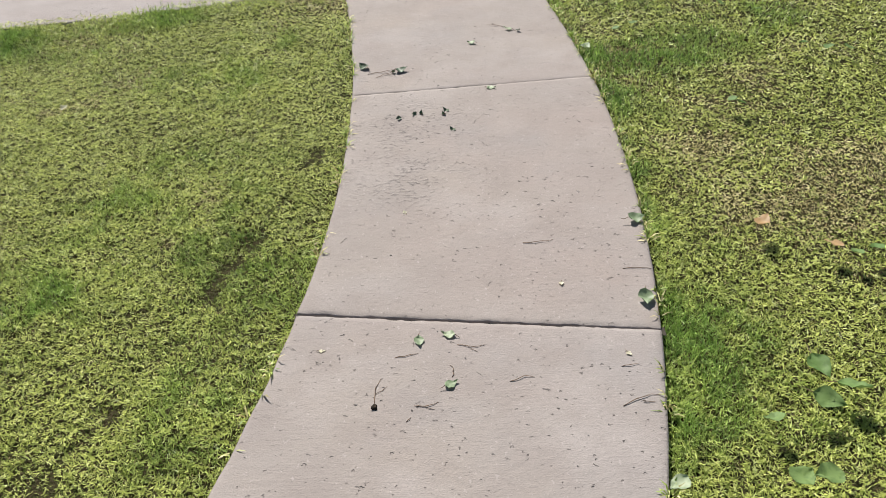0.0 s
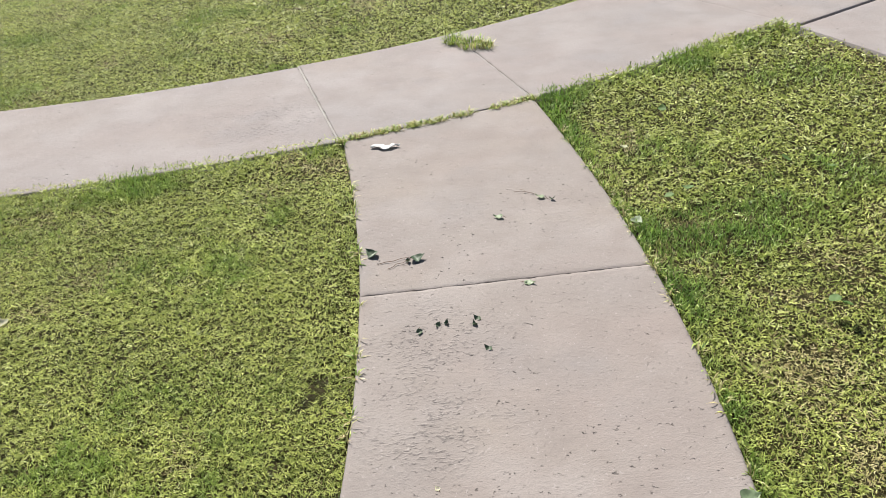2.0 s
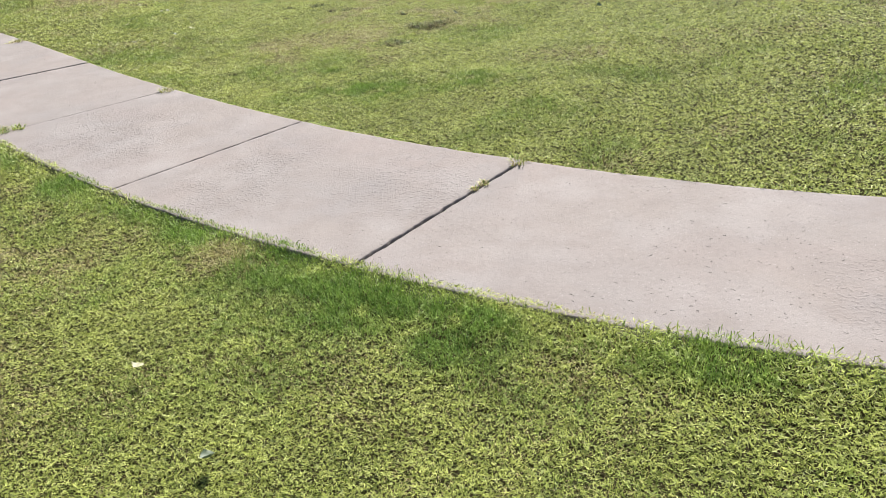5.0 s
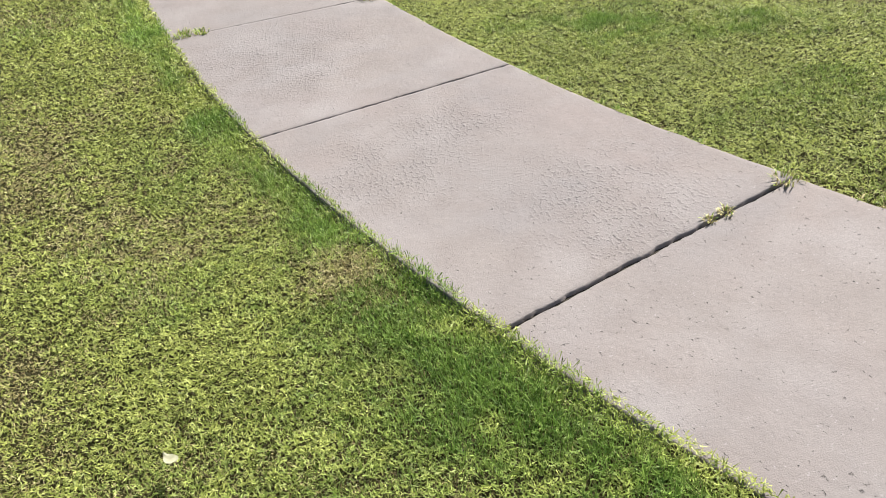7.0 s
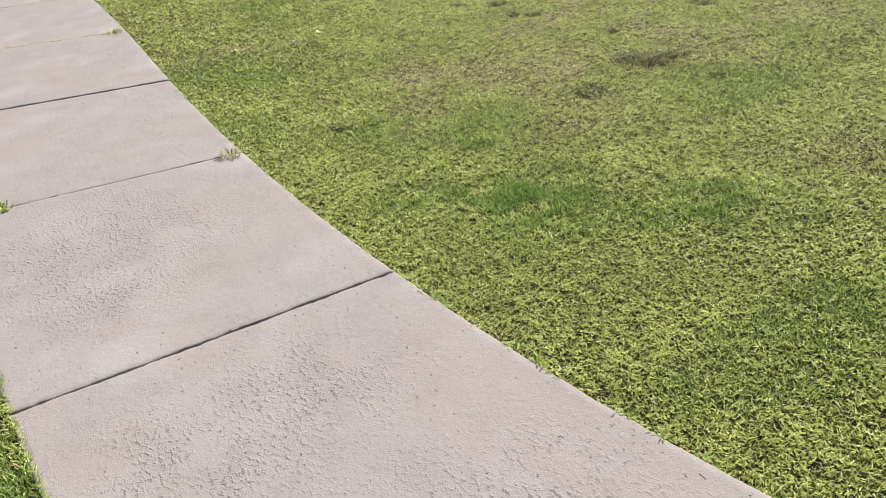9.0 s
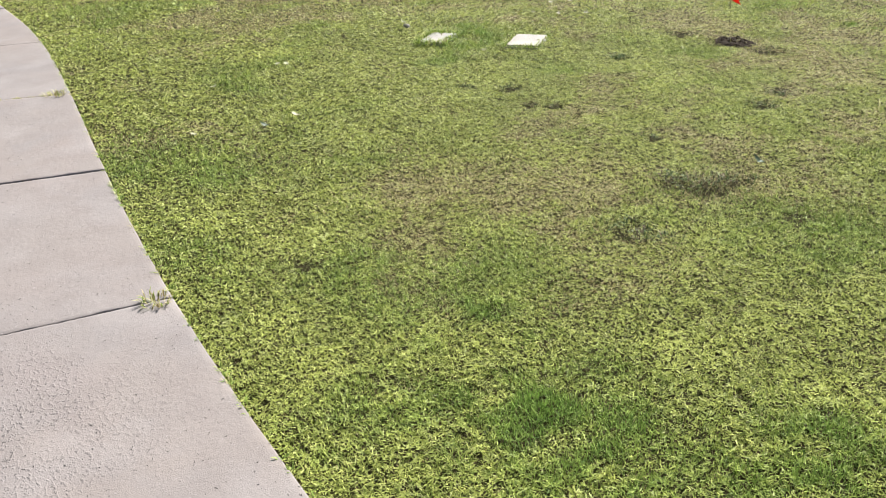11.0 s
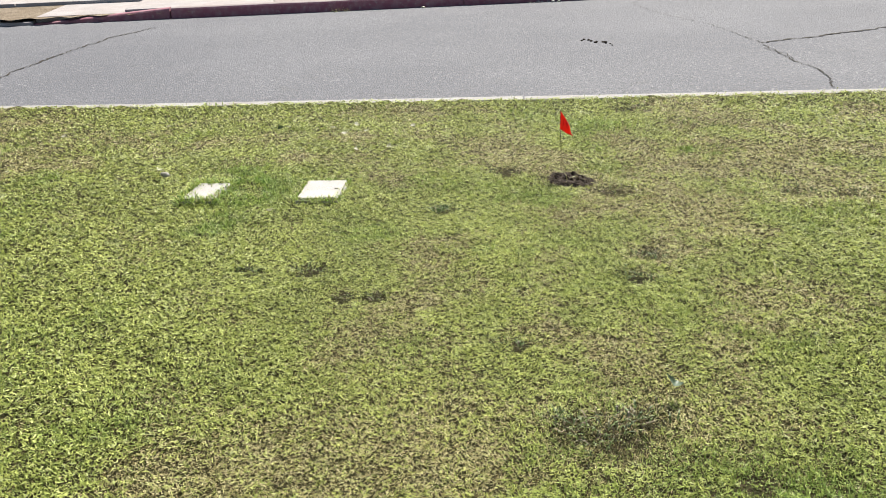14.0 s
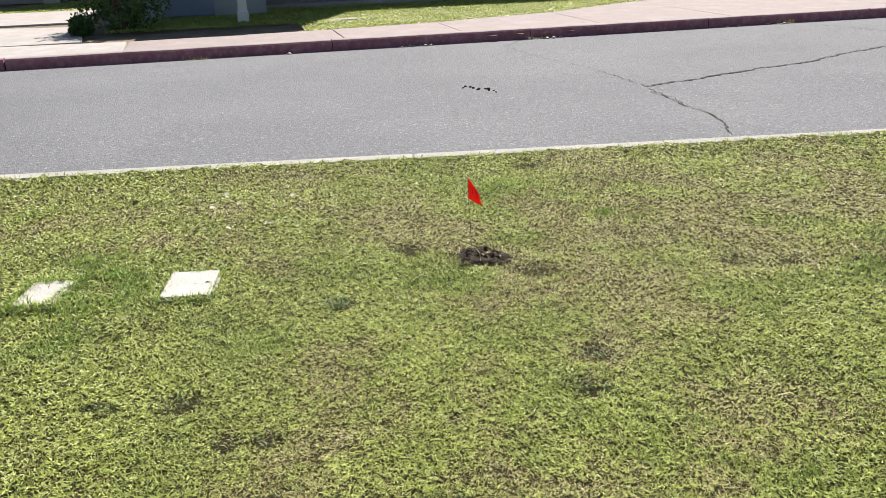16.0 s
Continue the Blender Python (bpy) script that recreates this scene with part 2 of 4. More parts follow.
def tube(bm, pts, radii, sides=6):
    rings = []
    for n, p in enumerate(pts):
        d = (Vector(pts[min(n + 1, len(pts) - 1)]) - Vector(pts[max(n - 1, 0)])).normalized()
        a = d.orthogonal().normalized()
        b = d.cross(a)
        rings.append([bm.verts.new(Vector(p) + radii[n] * (math.cos(t) * a + math.sin(t) * b)) for t in [2 * math.pi * s / sides for s in range(sides)]])
    for r, q in zip(rings, rings[1:]):
        for s in range(sides):
            bm.faces.new((r[s], r[(s + 1) % sides], q[(s + 1) % sides], q[s]))
    bm.faces.new(rings[-1])
    bm.faces.new(rings[0][::-1])
    return bm


# ---- the plan ----
def bend(x, coefs, lo, hi, slope_lo, slope_hi):
    """A curved edge y(x): a polynomial between lo and hi, straight beyond."""
    q = np.clip(x, lo, hi)
    return np.polyval(coefs, q) + np.where(x < lo, slope_lo, slope_hi) * (x - q)


def walk_far(x):
    return bend(x, (8.236e-06, 0.0002483, 0.006031, 0.09222, 0.4616, 6.455), -11.6, 1.3, -0.06, 0.62)


def walk_near(x):
    return bend(x, (1.709e-05, 0.0003634, 0.004859, 0.06929, 0.3498, 5.011), -10.9, 2.0, -0.12, 0.55)


def path_left(y):
    return bend(y, (0.006125, -0.1122, 0.5028, -0.8102), 1.0, 5.0, 0.30, -0.12)


def path_right(y):
    return bend(y, (0.004647, -0.09431, 0.4285, 0.3724), 1.0, 5.3, 0.25, -0.12)


def kerb_line(x):
    """The lawn's edge along the street."""
    return 17.385 + 0.7435 * x + 0.00318 * x * x - 0.03 * np.clip(-11.2 - x, 0, 9) ** 2 * 0.5


def far_kerb(x):
    return 17.2 + 0.955 * (x + 12.45)


# ends of the joints across the sidewalk: x on the near edge, x on the far edge
JOINTS = ((2.42, 1.72), (0.69, 0.30), (-0.34, -0.69), (-2.78, -2.76), (-4.52, -4.34), (-6.15, -5.80), (-7.72, -7.25), (-9.30, -8.72), (-10.95, -10.38), (-12.6, -12.1), (-14.3, -13.9), (-16.0, -15.6))
LIDS = ((-7.574, 9.275, 34, 0.245, 0.33), (-8.11, 8.90, 31, 0.21, 0.30))
HOLE = (-6.53, 10.20)


# ---- lawn and ground ----
LATTICE = np.random.RandomState(3).rand(64, 64)


def field(x, y, size, shift=0):
    """Smooth noise from 0 to 1 with lumps of that size in metres."""
    u, v = x / size + 17.3 * (shift + 1), y / size + 9.7 * (shift + 2)
    i, j = np.floor(u).astype(int), np.floor(v).astype(int)
    f, g = u - i, v - j
    f, g = f * f * (3 - 2 * f), g * g * (3 - 2 * g)
    L = LATTICE
    a, b = L[i % 64, j % 64], L[(i + 1) % 64, j % 64]
    c, d = L[i % 64, (j + 1) % 64], L[(i + 1) % 64, (j + 1) % 64]
    return (a * (1 - f) + b * f) * (1 - g) + (c * (1 - f) + d * f) * g


def spot(x, y, places):
    """The greatest of some soft round spots (x, y, radius)."""
    m = np.zeros_like(x)
    for a, b, r in places:
        m = np.maximum(m, np.clip(1.25 - np.hypot(x - a, y - b) / r, 0, 1))
    return m


BARE = ((-6.53, 10.20, 0.15), (-6.81, 8.45, 0.08), (-6.39, 8.40, 0.06), (-6.50, 8.33, 0.06), (-7.01, 8.29, 0.05), (-5.68, 9.43, 0.08), (-5.61, 9.17, 0.08), (-6.82, 9.39, 0.07), (-7.05, 11.87, 0.09),
        (-5.27, 8.05, 0.10), (-5.15, 8.08, 0.12), (-5.11, 8.22, 0.07), (-5.07, 7.53, 0.10), (-4.72, 8.1, 0.06), (-5.72, 6.42, 0.06), (-5.69, 8.39, 0.05), (-7.08, 8.30, 0.04),
        (-6.90, 10.09, 0.10), (-6.22, 10.14, 0.12), (-5.42, 10.64, 0.08), (-5.18, 10.75, 0.07), (-0.68, 1.55, 0.05), (-0.80, 1.30, 0.08))
# a worn rut in the turf that runs along the path
RUT = ((-0.27, 2.98), (-0.38, 2.49), (-0.49, 2.19), (-0.54, 1.99), (-0.66, 1.72), (-0.70, 1.52), (-0.76, 1.39), (-0.84, 1.20))
DRY = ((-5.6, 8.7, 0.8), (-6.4, 8.4, 0.6), (-0.5, 4.55, 0.42), (-0.42, 4.6, 0.3), (-2.25, 3.20, 0.35), (-1.5, 3.6, 0.4), (1.37, 2.19, 0.36), (1.17, 2.12, 0.2), (1.48, 2.0, 0.25), (1.95, 3.6, 0.35), (1.3, 3.3, 0.2), (1.25, 2.81, 0.2), (1.81, 2.71, 0.25),
       (-3.6, 3.3, 0.35), (-4.3, 3.7, 0.45), (-4.58, 4.23, 0.25), (-4.12, 3.94, 0.35), (-3.96, 4.33, 0.15), (-3.38, 4.29, 0.22), (-6.2, 9.0, 0.9), (-5.4, 9.4, 0.8), (-5.88, 8.87, 0.35), (-5.15, 9.15, 0.4),
       (-6.9, 10.1, 0.5), (-6.2, 10.15, 0.4), (-6.7, 12.2, 0.4), (-0.66, 1.55, 0.2), (-5.3, 7.6, 0.5), (-7.9, 9.9, 0.3), (-7.33, 9.64, 0.2))
LUSH = ((-4.4, 6.4, 0.42), (-3.9, 6.9, 0.35), (-4.9, 6.6, 0.25), (-0.75, 3.7, 0.4), (-0.6, 4.2, 0.3), (-1.0, 2.6, 0.4), (-0.6, 2.5, 0.3), (1.5, 4.2, 0.5), (1.2, 3.7, 0.3), (-6.14, 11.15, 0.30), (-8.0, 9.05, 0.45), (0.98, 3.3, 0.2), (1.05, 3.1, 0.18), (1.0, 2.8, 0.2), (0.98, 1.87, 0.16), (1.04, 1.67, 0.3), (0.95, 1.45, 0.22), (1.25, 1.5, 0.2), (-1.0, 2.1, 0.3), (-0.5, 1.55, 0.2), (-2.56, 4.30, 0.28), (-2.1, 4.35, 0.25))
YELLOW = ((-5.12, 6.08, 0.14), (-5.40, 6.13, 0.13), (-6.47, 6.27, 0.2), (-8.82, 7.88, 0.3), (-4.4, 6.98, 0.12), (-6.2, 9.02, 0.10), (-6.6, 4.5, 0.4))


def worn(x, y):
    """1 in the middle of the bare spots and the rut, with a ragged outline."""
    m = spot(x, y, BARE)
    for (a, b), (c, d) in zip(RUT, RUT[1:]):
        t = np.clip(((x - a) * (c - a) + (y - b) * (d - b)) / ((c - a) ** 2 + (d - b) ** 2), 0, 1)
        off = np.hypot(x - a - t * (c - a), y - b - t * (d - b)) + 0.05 * (field(x, y, 0.07, 21) - 0.5)
        m = np.maximum(m, np.clip(1.2 - off / 0.030, 0, 1) * np.clip(2.6 * field(x, y, 0.17, 22) - 0.85, 0, 1))
    return np.clip(m * (0.35 + 1.1 * field(x, y, 0.025, 23)), 0, 1)


JITTER = np.random.RandomState(5).rand(3, 211, 193)


def clumps(x, y, size):
    """The clump of turf that a place belongs to: the distance from its middle (in sizes), the way outwards, and a random number of its own."""
    u, v = (0.83 * x - 0.56 * y) / size, (0.56 * x + 0.83 * y) / size
    i, j = np.floor(u).astype(np.int32), np.floor(v).astype(np.int32)
    best, du, dv, own = np.full(len(x), 9.0), np.zeros(len(x)), np.zeros(len(x)), np.zeros(len(x))
    for a in (-1, 0, 1):
        for b in (-1, 0, 1):
            p, q = (i + a) % 211, (j + b) % 193
            eu, ev = u - (i + a + JITTER[0, p, q]), v - (j + b + JITTER[1, p, q])
            d = eu * eu + ev * ev
            near = d < best
            best, du, dv, own = np.where(near, d, best), np.where(near, eu, du), np.where(near, ev, dv), np.where(near, JITTER[2, p, q], own)
    return np.sqrt(best), np.arctan2(-0.56 * du + 0.83 * dv, 0.83 * du + 0.56 * dv), own


# the outline of the slabs that branch off at the east end
EAST = ((3.60, 3.25), (7.0, 4.2), (5.4, 8.0), (4.3, 9.3), (1.73, 7.50), (2.44, 6.155))


def on_paving(x, y, grow=0.0):
    """True where the slabs lie (grown by so many metres)."""
    main = (y > walk_near(x) - grow) & (y < walk_far(x) + grow)
    side = (x > path_left(y) - grow) & (x < path_right(y) + grow) & (y < walk_near(x) + 0.1)
    east = np.ones_like(x, dtype=bool)
    for (ax, ay), (bx, by) in zip(EAST, EAST[1:] + EAST[:1]):
        east &= ((bx - ax) * (y - ay) - (by - ay) * (x - ax)) / math.hypot(bx - ax, by - ay) > -grow
    ramp = (x < -12.85 + 0.4 * (y - 8.2) + grow) & (y > walk_far(x) - 0.1)
    return main | side | east | ramp


def lawn_height(x, y):
    z = -0.026 + 0.012 * (field(x, y, 0.42) - 0.5) + 0.030 * (field(x, y, 1.6, 2) - 0.5) + 0.004 * (field(x, y, 0.13, 4) - 0.5)
    rise = np.clip(1 - (walk_near(x) - y) / 0.30, 0, 1) * (y < walk_near(x) + 0.05) * np.clip(np.maximum(path_left(y) - x, x - path_right(y)) / 0.1, 0, 1)
    rise = np.maximum(rise, np.clip(1 - (kerb_line(x) - y) / 0.4, 0, 1))
    z = z - 0.012 * worn(x, y) + 0.018 * rise          # turf stands level with the slabs along the edges
    return z


def grid_sheet(name, x0, x1, y0, y1, step, height, keep, material):
    xs, ys = np.arange(x0, x1 + step / 2, step), np.arange(y0, y1 + step / 2, step)
    X, Y = np.meshgrid(xs, ys)
    Z = height(X, Y)
    nx = len(xs)
    idx = np.arange(X.size).reshape(X.shape)
    cx, cy = (X[:-1, :-1] + step / 2), (Y[:-1, :-1] + step / 2)
    m = keep(cx, cy)
    quads = np.stack([idx[:-1, :-1], idx[:-1, 1:], idx[1:, 1:], idx[1:, :-1]], -1)[m]
    me = bpy.data.meshes.new(name)
    me.from_pydata(np.stack([X.ravel(), Y.ravel(), Z.ravel()], 1).tolist(), [], quads.tolist())
    me.materials.append(material)
    me.polygons.foreach_set("use_smooth", [True] * len(me.polygons))
    me.update()
    return new(name, me)


def lawn_floor(x, y):
    return np.where(on_paving(x, y, -0.03), -0.11, lawn_height(x, y))


lawn = grid_sheet("lawn_ground", -18, 8, -6, 22, 0.12, lawn_floor, lambda x, y: y < kerb_line(x) - 0.02, MAT_SOIL)
tagged(lawn, "thatch and brown soil under the mown lawn", "lawn", kind="structure")

bm = bmesh.new()
bmesh.ops.create_grid(bm, x_segments=8, y_segments=8, size=1500)
bmesh.ops.translate(bm, vec=(0, 0, -0.34), verts=bm.verts)
tagged(obj("ground", bm, MAT_TURF), "flat dry ground reaching to the horizon", "ground", kind="structure")


def blades(name, n_cells, seed, density, height, keep, size=1.0, label="", lump_size=1.0, moist=0.0):
    """Grass as one mesh of short leaning blades. n_cells: (x0, x1, y0, y1)."""
    rs = np.random.RandomState(seed)
    x0, x1, y0, y1 = n_cells
    gx, gy = np.meshgrid(np.linspace(x0, x1, 40), np.linspace(y0, y1, 40))
    top = 1.03 * float(density(gx.ravel(), gy.ravel()).max())
    n = int((x1 - x0) * (y1 - y0) * top)
    x, y = rs.uniform(x0, x1, n), rs.uniform(y0, y1, n)
    d = density(x, y)
    ok = rs.rand(n) * top < d
    x, y, d = x[ok], y[ok], d[ok]
    ok = keep(x, y)
    x, y, d = x[ok], y[ok], d[ok]
    n = len(x)
    grown = np.clip(np.sqrt(48000 / np.maximum(d, 1200)), 0.9, 2.4) * size
    ragged = np.clip(-0.1 + 1.5 * field(x, y, 0.09, 16), 0, 1)
    bare, dryspot, lushspot = worn(x, y), spot(x, y, DRY) * ragged, spot(x, y, LUSH) * ragged
    far, out, own = clumps(x, y, 0.0165 * lump_size)                     # small rosettes ...
    bent = 0.06 * field(x, y, 0.035, 19)
    kin = JITTER[2, np.floor((0.8 * x + 0.6 * y + bent) / 0.07).astype(int) % 211, np.floor((0.6 * x - 0.8 * y - bent) / 0.07).astype(int) % 193]   # ... in families of one tint
    wave = 0.6 + 0.8 * field(x, y, 0.5, 17)
    edge = np.maximum(0.20 * wave - np.abs(walk_near(x) - 0.10 - y), 0.10 * wave - np.abs(path_right(y) + 0.03 - x)) / 0.11
    edge = np.clip(edge - 0.5 * (field(x, y, 0.07, 18) - 0.3), 0, 1) * (y < walk_near(x) + 0.03)
    patch = 0.5 * field(x, y, 0.9, 1) + 0.5 * field(x, y, 0.28, 3)
    dry = np.clip((patch - 0.48) * 2.9 + 0.40 * (kin - 0.5) + 0.80 * dryspot + 0.4 * bare - 0.8 * lushspot - 0.35 * edge * (1 - dryspot) - moist, 0, 1)
    is_dry = (0.55 * rs.rand(n) + 0.45 * own < 0.165 + 0.60 * dry) * rs.uniform(0.4, 1.0, n)
    lush = np.clip((field(x, y, 0.4, 6) - 0.60) * 1.5 + 0.5 * (kin - 0.55) + 1.1 * lushspot + 0.85 * edge * (0.4 + 0.9 * field(x, y, 0.35, 8)) + 0.4 * rs.rand(n) - 0.2, 0, 1) * (1 - 0.8 * dryspot)
    yellow = spot(x, y, YELLOW)
    tone = np.clip(rs.rand(n) * 0.72 + 0.42 * (own - 0.3) + 0.22 * yellow - 0.2 * bare + 0.2 * (field(x, y, 0.16, 13) - 0.4), 0, 1)
    is_dry = is_dry * (1 - 0.9 * (yellow > 0.3))
    tall = (0.84 + 0.28 * field(x, y, 0.3, 5) + 0.30 * lushspot + 0.30 * edge) * np.where(is_dry > 0, 0.85, 1.0) * (1 - 0.4 * bare)
    keepb = (rs.rand(n) > 0.42 * bare) & (rs.rand(n) < 1.22 - 0.95 * far + 0.25 * edge) & (own + 0.3 * rs.rand(n) > 0.17 * d / 54000)
    x, y, grown, is_dry, lush, tone, tall, edge, far, out, own = (a[keepb] for a in (x, y, grown, is_dry, lush, tone, tall, edge, far, out, own))
    n = len(x)
    z = np.where(on_paving(x, y, 0.0), 0.003, height(x, y) - 0.003)
    upright = np.clip(lush * 0.9, 0, 1) > rs.rand(n)                   # lush patches stand, the rest creeps
    length = np.where(upright, rs.uniform(0.016, 0.034, n), rs.uniform(0.009, 0.025, n)) * tall * np.sqrt(grown)
    lean = np.radians(np.where(upright, rs.uniform(10, 62, n), rs.uniform(38, 100, n)))
    turn = np.where(rs.rand(n) < 0.55, out + rs.uniform(-0.9, 0.9, n), rs.uniform(0, 2 * np.pi, n))
    w = np.where(upright, rs.uniform(0.0010, 0.0019, n), rs.uniform(0.0011, 0.0026, n)) * grown
    w = np.where(is_dry > 0, w * 0.75, w)
    start = (0.018 * own * np.clip(1.15 - 1.1 * far, 0, 1) * np.where(upright, 0.5, 1.0) + rs.uniform(0, 0.006, n)) * tall * np.sqrt(size)   # rosettes stand at uneven heights
    dx, dy, dz = np.sin(lean) * np.cos(turn), np.sin(lean) * np.sin(turn), np.cos(lean)
    skew = rs.uniform(-0.5, 0.5, n)
    sx, sy = -np.sin(turn + skew), np.cos(turn + skew)
    base = np.stack([x, y, z + start], 1)
    side = np.stack([sx * w, sy * w, w * rs.uniform(-0.7, 0.7, n)], 1)
    way = np.stack([dx, dy, dz], 1)
    tip = base + way * length[:, None] - np.array([0, 0, 1.0]) * (length * rs.uniform(0.0, 0.35, n))[:, None]
    verts = np.stack([base - side, base + side, tip], 1)
    flip = rs.rand(n) < 0.35                                           # some leaves widen to the tip
    verts[flip] = np.stack([tip - side, tip + side, base], 1)[flip]
    verts = verts.reshape(-1, 3).astype(np.float32)
    me = bpy.data.meshes.new(name)
    me.vertices.add(3 * n)
    me.vertices.foreach_set("co", verts.ravel())
    me.loops.add(3 * n)
    me.loops.foreach_set("vertex_index", np.arange(3 * n, dtype=np.int32))
    me.polygons.add(n)
    me.polygons.foreach_set("loop_start", np.arange(0, 3 * n, 3, dtype=np.int32))
    for key, val in (("dry", is_dry), ("tone", tone), ("lush", lush)):
        at = me.attributes.new(key, "FLOAT", "FACE")
        at.data.foreach_set("value", val.astype(np.float32))
    me.materials.append(MAT_GRASS)
    me.update(calc_edges=True)
    ob = new(name, me)
    return tagged(ob, label, "grass", kind="stuff")


STRETCH = ((0.2, 1.6), (-2.4, 3.8), (-4.0, 5.6), (-5.9, 8.9))   # the middle of the lawn beside the route


def thick(x, y):
    """Blades a square metre: thick beside the route, thinner away from it."""
    best = np.full_like(x, 99.0)
    for (a, b), (c, d) in zip(STRETCH, STRETCH[1:]):
        t = np.clip(((x - a) * (c - a) + (y - b) * (d - b)) / ((c - a) ** 2 + (d - b) ** 2), 0, 1)
        best = np.minimum(best, np.hypot(x - a - t * (c - a), y - b - t * (d - b)))
    return np.clip(54000 / (1 + 0.62 * np.maximum(best - 0.8, 0)) ** 1.45, 8000, 54000)


def on_things(x, y):
    m = np.hypot((x - HOLE[0]) / 0.115, (y - HOLE[1]) / 0.085) < 1
    for a, b, r, w, h in LIDS:
        ca, sa = math.cos(radians(r)), math.sin(radians(r))
        u, v = (x - a) * ca + (y - b) * sa, -(x - a) * sa + (y - b) * ca
        m |= (np.abs(u) < w / 2 - 0.02) & (np.abs(v) < h / 2 - 0.02)
    return m


def grows(x, y):
    edge = 0.03 * (field(x, y, 0.10, 9) - 0.35)
    creep = (y < walk_near(x) + 0.003 + 0.018 * field(x, y, 0.15, 14) + 0.010 * field(x, y, 0.02, 15)) & ((x < path_left(y) - 0.02) | (x > path_right(y) + 0.01)) & (x < 2.4)
    return (creep | ~on_paving(x, y, 0.0)) & ~(on_paving(x, y, 0.012) & ~creep & (edge < -0.003)) & (y < kerb_line(x) - 0.01 + edge) & ~on_things(x, y)


GRASS_AREAS = (("path_side", (-3.0, -0.1, 0.9, 5.3)), ("near", (-8.0, -3.0, 2.8, 5.2)), ("near_west", (-12.5, -8.0, 4.0, 6.2)), ("corner", (0.6, 2.9, 0.9, 6.3)), ("middle", (-6.6, 2.0, 5.7, 10.0)), ("east", (2.0, 5.0, 7.6, 12.0)), ("street", (-13.6, -6.6, 5.9, 13.0)), ("verge", (-6.6, 2.0, 10.0, 16.5)))
for n, (nm, cells) in enumerate(GRASS_AREAS):
    blades("grass", cells, 20 + n, thick, lawn_height, grows, label="short mown green and straw-dry lawn grass beside the sidewalk")



def outer(x, y):
    m = grows(x, y)
    for _, (x0, x1, y0, y1) in GRASS_AREAS:
        m &= ~((x > x0) & (x < x1) & (y > y0) & (y < y1))
    return m


for n, cells in enumerate(((-14.0, 7.0, -5.0, 6.0), (1.9, 7.0, 6.0, 18.0))):
    blades("grass", cells, 60 + n, lambda x, y: np.full_like(x, 1900.0), lawn_height, outer, 2.4, "mown lawn grass spreading away from the path", lump_size=3.0)


# ---- slabs ----
def slab(name, near_edge, far_edge, n_along, material, parent, seed, thickness=0.10, across=14, lift=0.0, crumble=0.0):
    """A cast slab between two edges given as functions of 0..1, with rounded, slightly chipped arrises."""
    bm = bmesh.new()
    rows = []
    stops = [0.0, 0.006, 0.02] + [0.02 + 0.96 * s / across for s in range(1, across)] + [0.98, 0.994, 1.0]
    drop = {0: 0.005, 1: 0.001, len(stops) - 1: 0.005, len(stops) - 2: 0.0015}
    along = [0.0, 0.0025, 0.015] + [0.015 + 0.97 * s / n_along for s in range(1, n_along)] + [0.985, 0.9975, 1.0]
    dropa = {0: 0.004, 1: 0.0008, len(along) - 1: 0.004, len(along) - 2: 0.0008}
    for ia, a in enumerate(along):
        p, q = Vector(near_edge(a)), Vector(far_edge(a))
        row = []
        for ic, c in enumerate(stops):
            v = p.lerp(q, c)
            e = noise.noise(Vector((v.x * 9, v.y * 9, seed)))
            if ic in (0, len(stops) - 1) or ia in (0, len(along) - 1):
                v = v + Vector((e * 0.003, noise.noise(Vector((v.y * 16, v.x * 14, seed + 5))) * 0.003))
            if crumble and ia in (0, 1, len(along) - 1, len(along) - 2):      # crumbled lips along the joints
                bite = max(0.0, noise.noise(Vector((v.x * 34, v.y * 34, seed + 9)))) + 0.5 * max(0.0, noise.noise(Vector((v.x * 60, v.y * 60, seed + 2))))
                v = v + (Vector(near_edge(0.5)) - Vector(near_edge(a))).normalized() * (crumble * bite * (1.0 if ia in (0, len(along) - 1) else 0.8))
            z = lift - max(drop.get(ic, 0), dropa.get(ia, 0)) * (1 + 0.8 * e) + 0.004 * noise.noise(Vector((v.x * 0.9, v.y * 0.9, seed)))
            row.append(bm.verts.new((v.x, v.y, z)))
        rows.append(row)
    for r, q in zip(rows, rows[1:]):
        for i in range(len(stops) - 1):
            bm.faces.new((r[i], r[i + 1], q[i + 1], q[i]))
    rim = [r[0] for r in rows] + rows[-1][1:] + [r[-1] for r in rows[-2::-1]] + rows[0][-2:0:-1]
    low = [bm.verts.new((v.co.x, v.co.y, lift - thickness)) for v in rim]
    for i in range(len(rim)):
        j = (i + 1) % len(rim)
        bm.faces.new((rim[i], rim[j], low[j], low[i]))
    bmesh.ops.recalc_face_normals(bm, faces=bm.faces)
    ob = part(name, bm, material, parent, smooth=True)
    return ob


def empty(name, label, category, kind="", at=(0, 0, 0), group=""):
    ob = new(name)
    ob.location = at
    return tagged(ob, label, category, group, kind)


